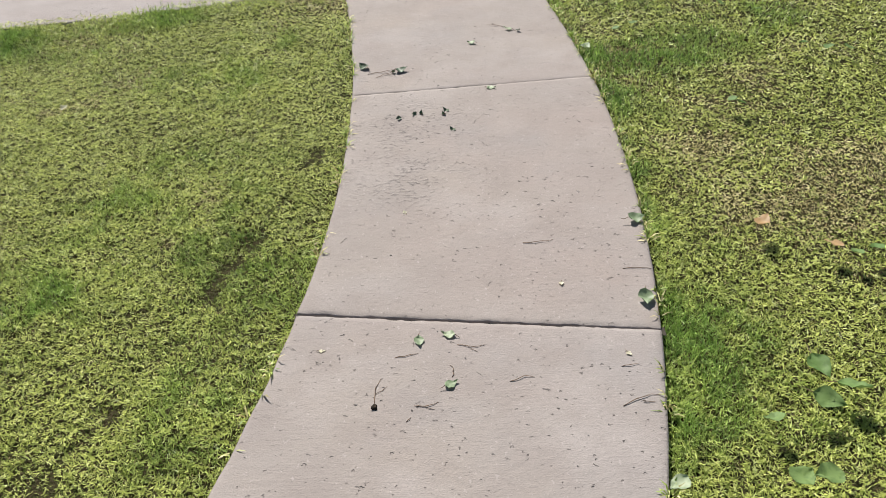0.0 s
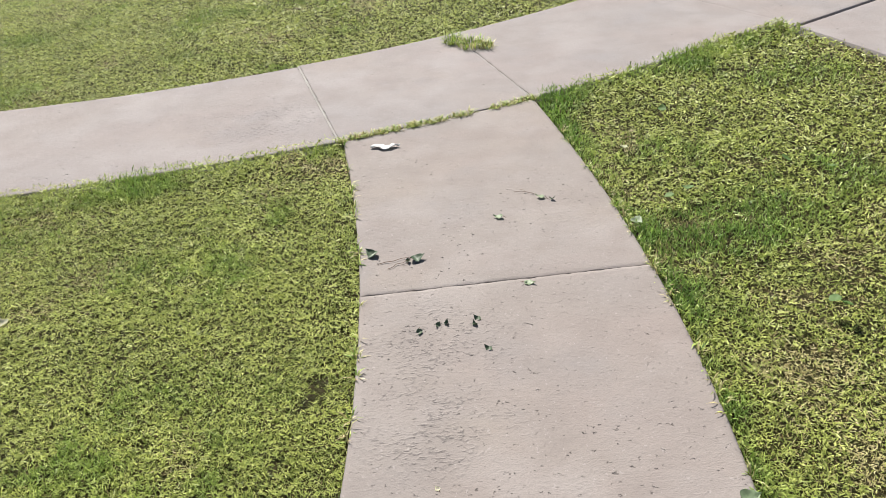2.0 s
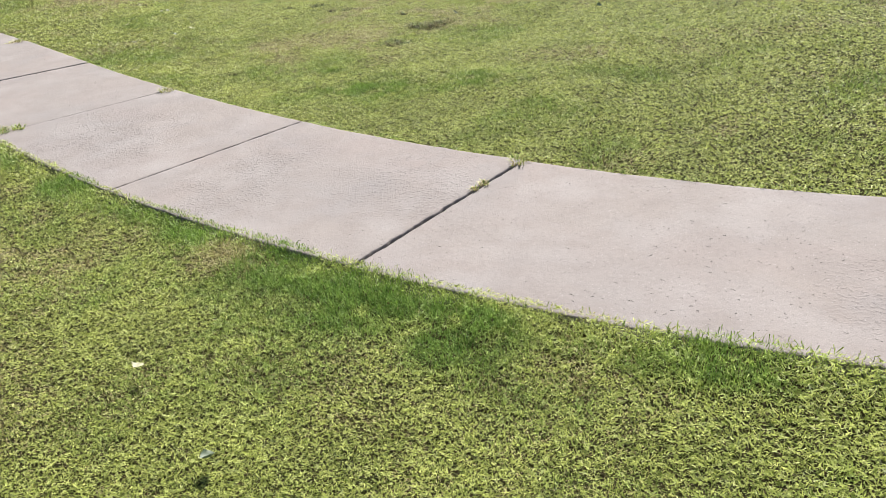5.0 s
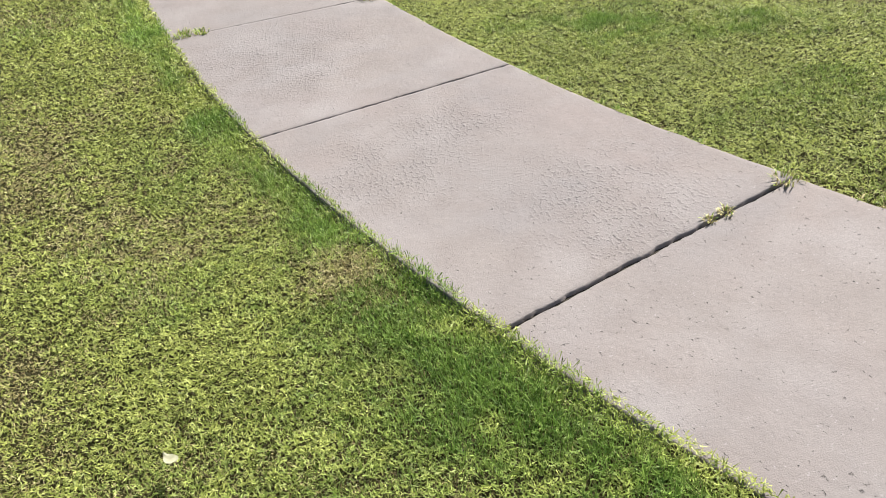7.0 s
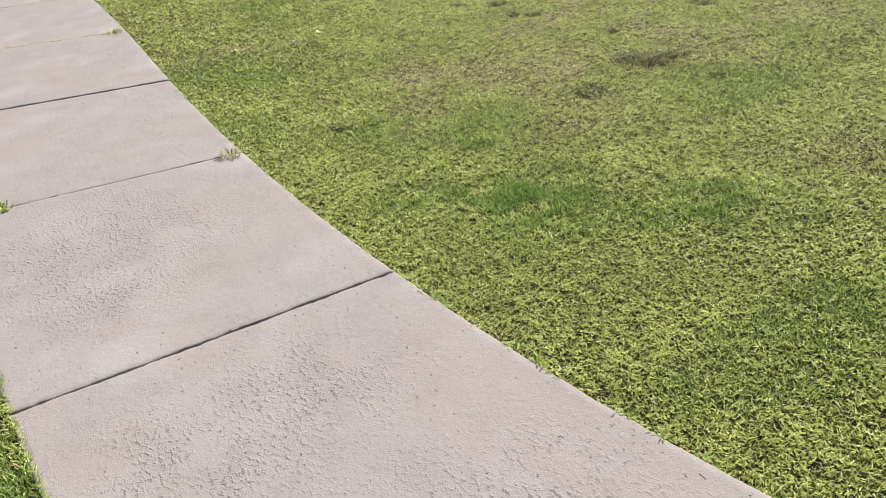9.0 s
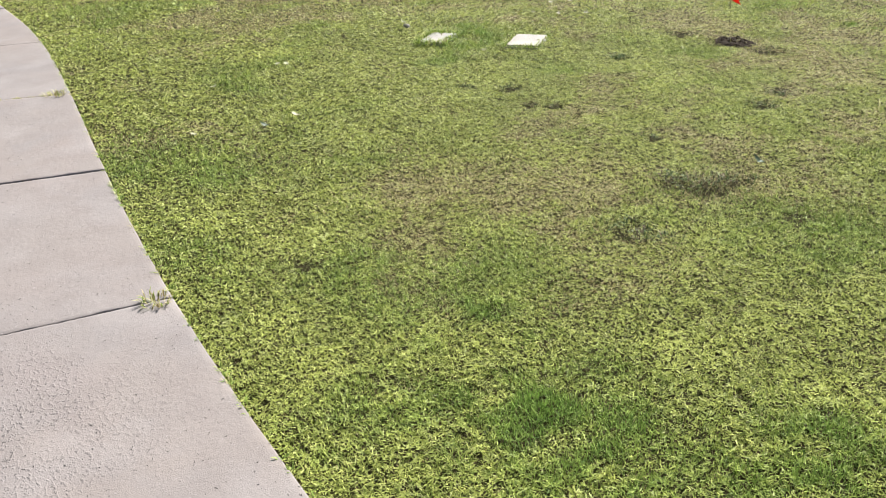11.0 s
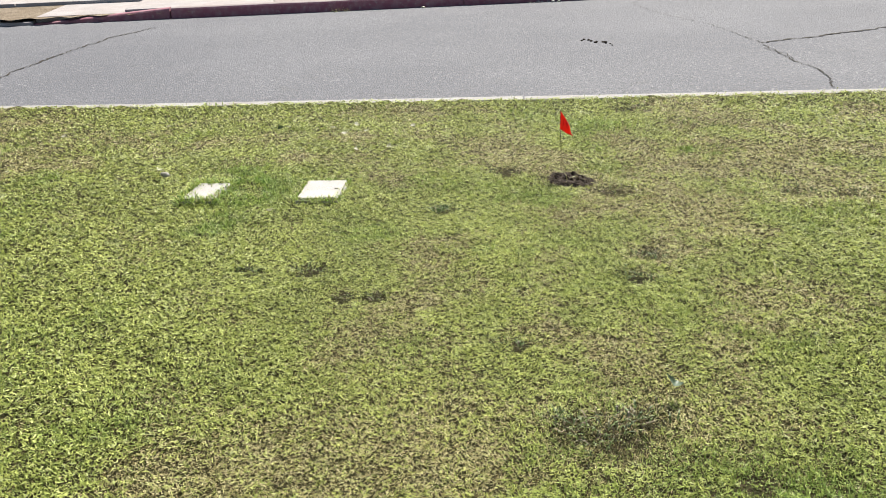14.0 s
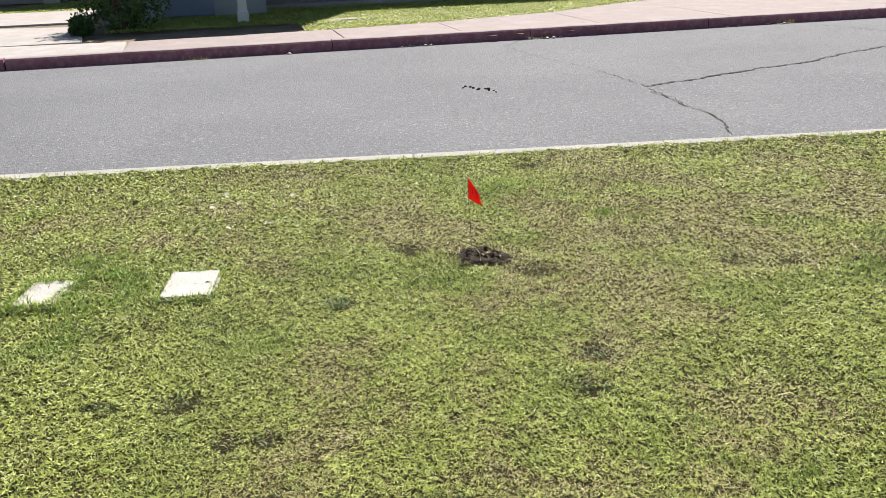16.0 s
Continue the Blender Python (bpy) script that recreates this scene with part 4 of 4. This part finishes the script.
def tuft(bm, at, x, y, r, n, length, seed, z=0.0, dryness=0.25, flat=0.55, tones=(0, 1), green=(0, 1)):
    """Adds bent grass blades growing outwards from one spot; at collects their tints."""
    rs = random.Random(seed)
    for _ in range(n):
        a, q = rs.uniform(0, 2 * math.pi), r * math.sqrt(rs.random())
        p = Vector((x + q * math.cos(a), y + q * math.sin(a), z))
        out = a + rs.uniform(-0.9, 0.9)
        ln, w = length * rs.uniform(0.45, 1.1), rs.uniform(0.0014, 0.0028)
        lean = rs.uniform(0.2, 1.0) * flat * 1.5
        d = Vector((math.cos(out) * math.sin(lean), math.sin(out) * math.sin(lean), math.cos(lean)))
        s = Vector((-math.sin(out), math.cos(out), 0)) * w
        m = p + d * ln * 0.55
        e = m + (d + Vector((math.cos(out) * 0.5, math.sin(out) * 0.5, -0.55))).normalized() * ln * 0.5
        v = [bm.verts.new(c) for c in (p - s, p + s, m + s, m - s, e)]
        bm.faces.new((v[0], v[1], v[2], v[3])), bm.faces.new((v[3], v[2], v[4]))
        dr = rs.uniform(0.5, 1) if rs.random() < dryness else 0.0
        at += [(dr, rs.uniform(*tones), rs.uniform(*green))] * 2


def tuft_object(name, bm, at, label, kind="", material=MAT_GRASS):
    ob = obj(name, bm, material, smooth=False)
    for i, key in enumerate(("dry", "tone", "lush")):
        a = ob.data.attributes.new(key, "FLOAT", "FACE")
        a.data.foreach_set("value", [t[i] for t in at])
    return tagged(ob, label, "grass", "weeds in the joints" if not kind else "", kind)


for n, (x, y, r, cnt, ln, dr) in enumerate(((0.42, 6.29, 0.09, 200, 0.075, 0.3), (0.31, 6.40, 0.07, 180, 0.07, 0.1), (0.51, 6.22, 0.05, 80, 0.065, 0.4), (-6.13, 4.80, 0.06, 110, 0.045, 0.3), (-6.09, 4.90, 0.045, 80, 0.04, 0.3), (-2.765, 5.42, 0.025, 50, 0.028, 0.8), (-2.77, 5.35, 0.02, 40, 0.025, 0.8),
                                           (-5.80, 5.87, 0.05, 60, 0.05, 0.6), (-8.75, 6.38, 0.06, 60, 0.05, 0.8), (2.36, 6.15, 0.05, 60, 0.04, 0.3), (-2.765, 5.72, 0.05, 50, 0.05, 0.6))):
    bm, at = bmesh.new(), []
    tuft(bm, at, x, y, r, cnt, ln, 60 + n, 0.0, dr)
    tuft_object("grass_tuft", bm, at, "tuft of weedy grass growing from a sidewalk joint")

# weeds along the joint between path and sidewalk, in the far joint, and runners creeping over the edges
bm, at = bmesh.new(), []
rs = random.Random(8)
for i in range(120):
    x = rs.uniform(-0.34, 0.70)
    if noise.noise(Vector((x * 6, 2, 0))) > -0.28:
        tuft(bm, at, x, float(walk_near(x)) - 0.012 + rs.uniform(-0.012, 0.012), 0.018, 12, 0.040, 200 + i, -0.006, 0.4, 0.6)
for i in range(60):
    s = rs.random()
    x = -9.30 + s * 0.58
    tuft(bm, at, x, float(walk_near(-9.3)) * (1 - s) + float(walk_far(-8.72)) * s, 0.015, 8, 0.03, 400 + i, -0.01, 0.85, 0.6)
tuft_object("joint_weeds", bm, at, "weedy grass filling the joints between slabs", "stuff")
bm, at = bmesh.new(), []
for i in range(150):
    y = rs.uniform(1.1, 5.0)
    for edge, sgn in ((path_left, 1), (path_right, -1)):
        if noise.noise(Vector((y * 5, sgn * 4, 0))) > (-0.05 if sgn < 0 else 0.02):
            tuft(bm, at, float(edge(y)) - sgn * 0.004, y, 0.012, rs.randint(2, 7), 0.045, 700 + 2 * i + (sgn > 0), 0.0, 0.45, 0.9)
for i in range(330):
    x = rs.uniform(-11, 2.2)
    for edge, sgn in ((walk_near, 1), (walk_far, -1)):
        if noise.noise(Vector((x * 4, sgn * 7, 0))) > -0.1 and not (sgn > 0 and -0.35 < x < 0.75):
            tuft(bm, at, x, float(edge(x)) - sgn * 0.006, 0.015, rs.randint(3, 7), 0.026, 1200 + 2 * i + (sgn > 0), -0.004, 0.15, 0.8, (0.2, 0.9), (0.4, 1))
for i in range(420):
    x = rs.uniform(-13, -2)
    tuft(bm, at, x, float(kerb_line(x)) - 0.02 + 0.03 * noise.noise(Vector((x * 3, 0, 1))), 0.03, rs.randint(3, 9), rs.uniform(0.02, 0.045), 3000 + i, -0.01, 0.25, 0.9, (0.1, 0.9), (0.2, 0.8))
tuft_object("edge_runners", bm, at, "grass runners creeping over the edges of the concrete", "stuff")


# darker weed clumps and paler ones in the open lawn: x, y, radius, blades, length, dead share, tints, greenness
DARK, PALE, RANK = ((0.0, 0.9), (0.6, 1)), ((0.45, 1), (0, 0.5)), ((0.15, 0.8), (0.6, 1))
for n, (x, y, r, cnt, ln, dr, (tn, gr)) in enumerate((
        (-5.27, 8.05, 0.13, 230, 0.050, 0.30, DARK), (-5.15, 8.08, 0.12, 200, 0.045, 0.50, DARK), (-5.11, 8.24, 0.09, 130, 0.045, 0.35, DARK), (-5.07, 7.53, 0.13, 240, 0.045, 0.25, DARK), (-4.96, 7.58, 0.08, 90, 0.040, 0.30, DARK),
        (-5.68, 9.43, 0.09, 120, 0.045, 0.25, DARK), (-5.61, 9.17, 0.08, 110, 0.045, 0.10, DARK), (-6.82, 9.39, 0.10, 150, 0.055, 0.10, DARK), (-6.81, 8.45, 0.07, 90, 0.040, 0.45, DARK), (-6.39, 8.40, 0.06, 80, 0.040, 0.45, DARK),
        (-6.50, 8.33, 0.06, 60, 0.035, 0.45, DARK), (-7.01, 8.29, 0.05, 60, 0.035, 0.20, DARK), (-5.69, 8.39, 0.06, 60, 0.035, 0.30, DARK), (-7.08, 8.30, 0.04, 40, 0.035, 0.45, DARK), (-5.42, 10.64, 0.12, 110, 0.040, 0.35, DARK),
        (-5.18, 10.75, 0.10, 80, 0.040, 0.35, DARK), (-6.92, 10.07, 0.09, 70, 0.040, 0.60, DARK), (-6.24, 10.14, 0.10, 90, 0.040, 0.60, DARK), (-5.61, 9.89, 0.06, 50, 0.035, 0.30, DARK), (-7.05, 11.87, 0.09, 80, 0.040, 0.60, DARK),
        (-6.20, 9.02, 0.14, 150, 0.050, 0.55, PALE), (-6.33, 9.06, 0.10, 90, 0.050, 0.20, RANK), (-6.08, 6.82, 0.12, 110, 0.045, 0.55, PALE), (-5.15, 9.51, 0.13, 80, 0.070, 0.60, PALE), (-7.95, 10.50, 0.12, 90, 0.070, 0.50, PALE),
        (-8.20, 9.00, 0.08, 80, 0.080, 0.05, RANK), (-8.00, 8.78, 0.10, 110, 0.080, 0.05, RANK), (-7.75, 9.05, 0.08, 70, 0.070, 0.05, RANK), (-7.83, 8.95, 0.09, 80, 0.075, 0.05, RANK))):
    bm, at = bmesh.new(), []
    rs = random.Random(900 + n)
    for i in range(7):                                                 # a few uneven bunches each
        tuft(bm, at, x + rs.gauss(0, 0.62 * r), y + rs.gauss(0, 0.45 * r), r * rs.uniform(0.25, 0.6), int(cnt * 0.065 * rs.uniform(0.4, 1.5)), ln * rs.uniform(0.55, 1.0), 9000 + 10 * n + i, -0.014, dr, 0.75, tn, gr)
    if tn == DARK[0]:
        tuft_object("weed_clump", bm, at, "clump of coarse weeds and dead stems, tinted darker for the shadow in it", "stuff", MAT_WEED)
    else:
        tuft_object("weed_clump", bm, at, "clump of longer coarse grass standing in the lawn", "stuff")


# ---- meter lids, flag and dug hole ----
for n, (x, y, r, w, h) in enumerate(LIDS):
    lid = empty("meter_box", "white concrete utility box lid sunk in the lawn", "utility box", at=(x, y, 0), group="utility boxes in the lawn")
    lid.rotation_euler = (0, 0, radians(r))
    bm = bmesh.new()
    box(bm, -w / 2, w / 2, -h / 2, h / 2, -0.10, -0.010, 0.006)
    part("frame", bm, MAT_KERB, lid, "grey concrete rim")
    bm = bmesh.new()
    box(bm, -w / 2 + 0.012, w / 2 - 0.012, -h / 2 + 0.012, h / 2 - 0.012, -0.012, 0.002, 0.004)
    part("lid", bm, MAT_LID, lid, "bleached white concrete lid")
    bm = bmesh.new()
    box(bm, w * 0.28, w * 0.36, -0.008, 0.008, 0.0015, 0.0030, 0.0005)
    part("lift_slot", bm, MAT_DIRT, lid, "dirt-filled lifting slot")
    bm, at = bmesh.new(), []
    rs = random.Random(n)
    for i in range(66):
        s = rs.uniform(-0.52, 0.52)
        px, py = (s * w, rs.choice((-1, 1)) * (h / 2 + 0.004)) if rs.random() < 0.5 else (rs.choice((-1, 1)) * (w / 2 - 0.004), s * h)
        m = pose(x, y, 0, 0, 0, r) @ Vector((px, py, 0))
        tuft(bm, at, m.x, m.y, 0.02, 9 if n else 6, 0.06 if n else 0.042, 5000 + 50 * n + i, -0.01, 0.15, 0.7)
    tuft_object("grass_fringe", bm, at, "longer grass leaning over the utility box lid", "stuff")

bm = bmesh.new()
rows = []
for i in range(13):
    q = i / 12
    row = []
    for j in range(28):
        a = 2 * math.pi * j / 28
        rr = (0.135 + 0.045 * noise.noise(Vector((math.cos(a) * 1.5, math.sin(a) * 1.5, 7)))) * q
        x, y = rr * 1.15 * math.cos(a), rr * 0.85 * math.sin(a)
        z = -0.012 + 0.012 * q ** 2 * (1 - 0.55 * q) + 0.026 * noise.noise(Vector((x * 32, y * 32, 1))) * (1 - q ** 4) - 0.02 * q ** 8
        row.append(bm.verts.new((x + HOLE[0], y + HOLE[1], z)))
    rows.append(row)
for p, q in zip(rows, rows[1:]):
    for j in range(28):
        bm.faces.new((p[j], p[(j + 1) % 28], q[(j + 1) % 28], q[j]))
bmesh.ops.remove_doubles(bm, verts=bm.verts, dist=0.0005)
tagged(obj("dug_patch", bm, MAT_DIRT), "small freshly dug patch of dark dirt in the lawn", "dirt patch", kind="structure")
bm, at = bmesh.new(), []
rs = random.Random(77)
for i in range(16):
    a, q = rs.uniform(0, 6.28), rs.uniform(0.02, 0.15)
    tuft(bm, at, HOLE[0] + q * 1.15 * math.cos(a), HOLE[1] + q * 0.8 * math.sin(a), 0.02, 4, 0.05, 6000 + i, -0.015, 0.95, 1.0)
tuft_object("dead_straw", bm, at, "dead straw lying over the dug dirt", "stuff")
rs = random.Random(5)
for i in range(11):
    a, q = rs.uniform(0, 6.28), rs.uniform(0.02, 0.095)
    bm = bmesh.new()
    bmesh.ops.create_icosphere(bm, subdivisions=2, radius=rs.uniform(0.008, 0.016))
    for v in bm.verts:
        v.co *= 1 + 0.9 * noise.noise(v.co * 90 + Vector((i, 0, 0)))
    bmesh.ops.translate(bm, vec=(HOLE[0] + q * math.cos(a), HOLE[1] + 0.8 * q * math.sin(a), -0.008), verts=bm.verts)
    tagged(obj("dirt_clod", bm, MAT_DIRT), "crumbly clod of dark dirt beside the marker flag", "dirt", "clods in the dug patch")

FLAG = (-6.66, 10.30)
flag = empty("marker_flag", "small red utility marker flag on a thin wire", "marker flag", at=(*FLAG, 0))
bm = bmesh.new()
tube(bm, [(0.012, 0.0, -0.05), (0.008, 0, 0.12), (0.002, 0, 0.22), (0.0, 0, 0.345)], (0.0015,) * 4, 6)
part("wire_stake", bm, MAT_WIRE, flag, "thin rusty wire")
bm = bmesh.new()
vs = {}
for i in range(11):
    for j in range(9):
        u, v = i / 10, j / 8
        droop = 0.055 * u ** 1.2
        x = 0.112 * u * (1 - 0.10 * u) * 0.74
        y = -0.022 * math.sin(u * 3.0) + 0.010 * math.sin(v * 4 + u * 3)
        vs[i, j] = bm.verts.new((x * (0.55 + 0.45 * v) + 0.004 * math.sin(v * 6) * u, y - 0.02 * u, 0.34 - v * (0.105 - 0.02 * u) - droop))
for i in range(10):
    for j in range(8):
        bm.faces.new((vs[i, j], vs[i + 1, j], vs[i + 1, j + 1], vs[i, j + 1]))
cloth = part("flag_cloth", bm, MAT_FLAG, flag, "drooping red vinyl flag", smooth=True)
md = cloth.modifiers.new("thick", "SOLIDIFY")
md.thickness = 0.0008
bm = bmesh.new()
for u0, u1, v0, v1 in ((0.25, 0.75, 0.30, 0.36), (0.25, 0.75, 0.58, 0.64), (0.30, 0.36, 0.30, 0.64), (0.64, 0.70, 0.30, 0.64)):
    ring = []
    for u, v in ((u0, v0), (u1, v0), (u1, v1), (u0, v1)):
        x = 0.112 * u * (1 - 0.10 * u) * 0.74
        y = -0.022 * math.sin(u * 3.0) + 0.010 * math.sin(v * 4 + u * 3)
        ring.append(bm.verts.new((x * (0.55 + 0.45 * v) + 0.004 * math.sin(v * 6) * u, y - 0.02 * u - 0.0018, 0.34 - v * (0.105 - 0.02 * u) - 0.055 * u ** 1.2)))
    bm.faces.new(ring)
part("printed_mark", bm, MAT_FLAG_INK, flag, "faint darker printed mark")
flag.rotation_euler = (0, 0, radians(28))


# ---- litter on the road ----
def stone(x, y, z, r, seed, material, label, group):
    bm = bmesh.new()
    bmesh.ops.create_icosphere(bm, subdivisions=2, radius=r)
    for v in bm.verts:
        v.co *= 1 + 0.45 * noise.noise(v.co * (0.9 / r) + Vector((seed, 0, 0)))
        v.co.z *= 0.6
    bmesh.ops.translate(bm, vec=(x, y, z + r * 0.4), verts=bm.verts)
    return tagged(obj("pebble", bm, material), label, "pebble", group)


rs = random.Random(12)
for i in range(13):
    s = i / 12
    x, y = -9.0 + 0.42 * s + rs.uniform(-0.03, 0.03), 14.74 - 0.10 * s + rs.uniform(-0.05, 0.05)
    stone(x, y, float(road_height(np.array(x), np.array(y))), rs.uniform(0.008, 0.02), i, MAT_DIRT, "dark lump of dry dirt on the asphalt", "debris on the road")
for i in range(34):
    u = rs.choice((rs.uniform(-2.5, 9), rs.gauss(1.2, 0.25), rs.gauss(3.3, 0.15), rs.gauss(7.6, 0.3)))
    p = far_at(u, -rs.uniform(0.03, 0.16))
    stone(p.x, p.y, -0.13, rs.uniform(0.012, 0.035), 40 + i, MAT_STONE if i % 3 else MAT_LEAF_PALE, "pale scrap of gravel and leaf in the gutter", "litter in the far gutter")
for x, y in ((-8.57, 8.95),):
    stone(x, y, -0.004, 0.024, x, MAT_STONE, "rough grey stone on the lawn", "stones on the lawn")
for n, u in enumerate((-1.9, 3.1, 7.5, 10.1, 10.9)):
    bm, at = bmesh.new(), []
    p = far_at(u, -0.05)
    tuft(bm, at, p.x, p.y, 0.12, 70, 0.13, 8000 + n, -0.13, 0.9, 0.9)
    tuft_object("grass_tuft", bm, at, "dry weed growing from the foot of the red kerb")


# ---- the yard across the street ----
def shrub(u, v, rx, h, seed):
    base = far_at(u, v)
    s = empty("shrub", "dense dark green shrub beside the driveway", "shrub", at=(*base, 0))
    rs = random.Random(seed)
    bm = bmesh.new()
    for i in range(16):
        a, e = rs.uniform(0, 6.28), rs.uniform(0.25, 1.4)
        r = rs.uniform(0.5, 0.95)
        end = Vector((rx * r * math.cos(a) * math.cos(e * 0.7), rx * r * math.sin(a) * math.cos(e * 0.7), h * (0.3 + 0.6 * r * math.sin(e))))
        mid = end * 0.5 + Vector((0, 0, 0.06))
        tube(bm, [(0, 0, -0.04), mid, end], (0.022, 0.013, 0.005), 6)
    part("stem", bm, MAT_TWIG, s, "brown woody stems")
    rn = np.random.RandomState(seed)
    n = 5200
    ph, th, rad = rn.uniform(0, 2 * np.pi, n), np.arccos(rn.uniform(-0.98, 1, n)), rn.uniform(0.55, 1.0, n) ** 0.4
    lump = 1 + 0.22 * np.sin(ph * 4 + th * 5) + 0.12 * np.sin(ph * 9 - th * 7)
    P = np.stack([rx * rad * lump * np.sin(th) * np.cos(ph), rx * rad * lump * np.sin(th) * np.sin(ph), np.maximum(0.03, h * 0.52 + h * 0.5 * rad * lump * np.cos(th))], 1)
    A = rn.normal(size=(n, 3))
    A /= np.linalg.norm(A, axis=1)[:, None]
    B = np.cross(A, rn.normal(size=(n, 3)))
    B /= np.linalg.norm(B, axis=1)[:, None]
    ln = rn.uniform(0.05, 0.095, n)[:, None] * min(1.0, 0.45 + rx)
    V = np.stack([P, P + A * ln * 0.5 + B * ln * 0.3, P + A * ln, P + A * ln * 0.5 - B * ln * 0.3], 1).reshape(-1, 3)
    V[:, 2] = np.maximum(V[:, 2], 0.005)
    me = bpy.data.meshes.new("crown")
    me.from_pydata(V.tolist(), [], np.arange(4 * n).reshape(-1, 4).tolist())
    me.materials.append(MAT_SHRUB)
    c = new("crown", me)
    c.parent = s
    return s


shrub(-3.12, 3.6, 0.72, 1.5, 3)
shrub(-3.72, 2.75, 0.16, 0.30, 4)


def uv_box(u0, u1, v0, v1, z0, z1, bevel=0.0, bm=None):
    bm = bm or bmesh.new()
    k = set(bm.verts)
    box(bm, u0, u1, v0, v1, z0, z1, bevel)
    for vert in bm.verts:
        if vert not in k:
            p = far_at(vert.co.x, vert.co.y)
            vert.co = (p.x, p.y, vert.co.z)
    bmesh.ops.recalc_face_normals(bm, faces=bm.faces)
    return bm


house = empty("house", "single-storey grey-blue sided house with a covered porch", "house")
part("wall", uv_box(-14, -0.6, 12.0, 18, 0, 2.7), MAT_SIDING, house)
part("wall", uv_box(-2.9, -0.55, 5.3, 12.0, 0, 2.54), MAT_SIDING, house)
part("door", uv_box(-2.45, -1.55, 5.24, 5.30, 0.04, 2.05, 0.01), MAT_DOOR, house, "blue-grey painted door")
part("wall", uv_box(-0.6, 12, 7.8, 18, 0, 2.7), MAT_SIDING, house)
for u0, u1, v in ((-14, -5.6, 12.0), (-0.55, 12, 7.8)):
    for i in range(15):
        z = 0.16 + i * 0.17
        part("siding_board", uv_box(u0, u1, v - 0.022, v, z, z + 0.155, 0.004), MAT_SIDING, house)
    part("foundation", uv_box(u0, u1, v - 0.03, v, 0, 0.155, 0.006), MAT_KERB, house, "grey concrete footing")
part("pillar", uv_box(-5.6, -5.2, 11.55, 11.95, 0, 2.71, 0.015), MAT_PILLAR, house, "square beige stucco pillar")
# flat dark panel in place of the doorway's shaded inside
part("doorway_panel", uv_box(-5.1, -4.1, 11.93, 12.0, 0.03, 2.1, 0.01), MAT_DOORWAY_SHADE, house, "dark panel standing in for the shaded doorway")
door = part("door", uv_box(-4.05, -2.95, 11.92, 12.0, 0.03, 2.1, 0.01), MAT_DOOR, house, "blue-grey door")
for i in range(3):
    part("panel", uv_box(-3.9, -3.1, 11.895, 11.92, 0.2 + 0.63 * i, 0.7 + 0.63 * i, 0.01), MAT_DOOR, door)
post = part("post", uv_box(-1.16, -1.0, 3.74, 3.90, 0, 2.55, 0.008), MAT_TRIM, house, "white square porch post")
part("post_base", uv_box(-1.18, -0.98, 3.72, 3.92, 0, 0.20, 0.01), MAT_TRIM, house, "white boxed foot of the post")
# roof out of view, its outline traced back from the shadow on the yard
bm = bmesh.new()
lows, ups = [], []
for u, v in ((-1.75, 3.58), (-0.1, 3.58), (0.9, 4.4), (2.2, 7.1), (2.2, 12.0), (-2.95, 12.0), (-2.95, 5.0), (-1.75, 4.6)):
    p = far_at(u, v)
    lows.append(bm.verts.new((p.x, p.y, 2.55))), ups.append(bm.verts.new((p.x, p.y, 2.69)))
bm.faces.new(lows[::-1]), bm.faces.new(ups)
for i in range(8):
    bm.faces.new((lows[i], lows[(i + 1) % 8], ups[(i + 1) % 8], ups[i]))
part("porch_shade_roof", bm, MAT_ROOF, house, "unseen flat brown porch roof, outline fitted to the shadow on the yard")
# eaves out of view, set where their shadow edge suits yard and drive
part("roof", uv_box(-14.4, -0.0, 11.4, 18.4, 2.72, 2.92, 0.02), MAT_ROOF, house)
part("roof", uv_box(-0.0, 12.4, 7.0, 18.4, 2.715, 2.915, 0.02), MAT_ROOF, house)
bm = bmesh.new()
pts = [far_at(-14.4, 12.2), far_at(12.4, 12.2), far_at(12.4, 14.6), far_at(-14.4, 14.6), far_at(12.4, 17.6), far_at(-14.4, 17.6)]
zs = (2.91, 2.91, 4.4, 4.4, 2.91, 2.91)
vs = [bm.verts.new((p.x, p.y, z)) for p, z in zip(pts, zs)]
for q in ((0, 1, 2, 3), (3, 2, 4, 5), (0, 3, 5), (1, 4, 2), (0, 5, 4, 1)):
    bm.faces.new([vs[i] for i in q])
bmesh.ops.recalc_face_normals(bm, faces=bm.faces)
part("roof", bm, MAT_ROOF, house, "pitched brown shingle roof")
step = part("porch_floor", uv_box(-0.55, 3.2, 6.2, 7.75, -0.05, 0.10, 0.012), MAT_DRIVE, house, "concrete porch step")
stepping = flat_slab((far_at(0.35, 3.0), far_at(0.9, 3.05), far_at(0.9, 3.3), far_at(0.35, 3.25)), 130, MAT_DRIVE, None, "stepping_stone", 0.03, 0.06)
tagged(stepping, "pale concrete stepping stone in the yard's grass", "stepping stone")
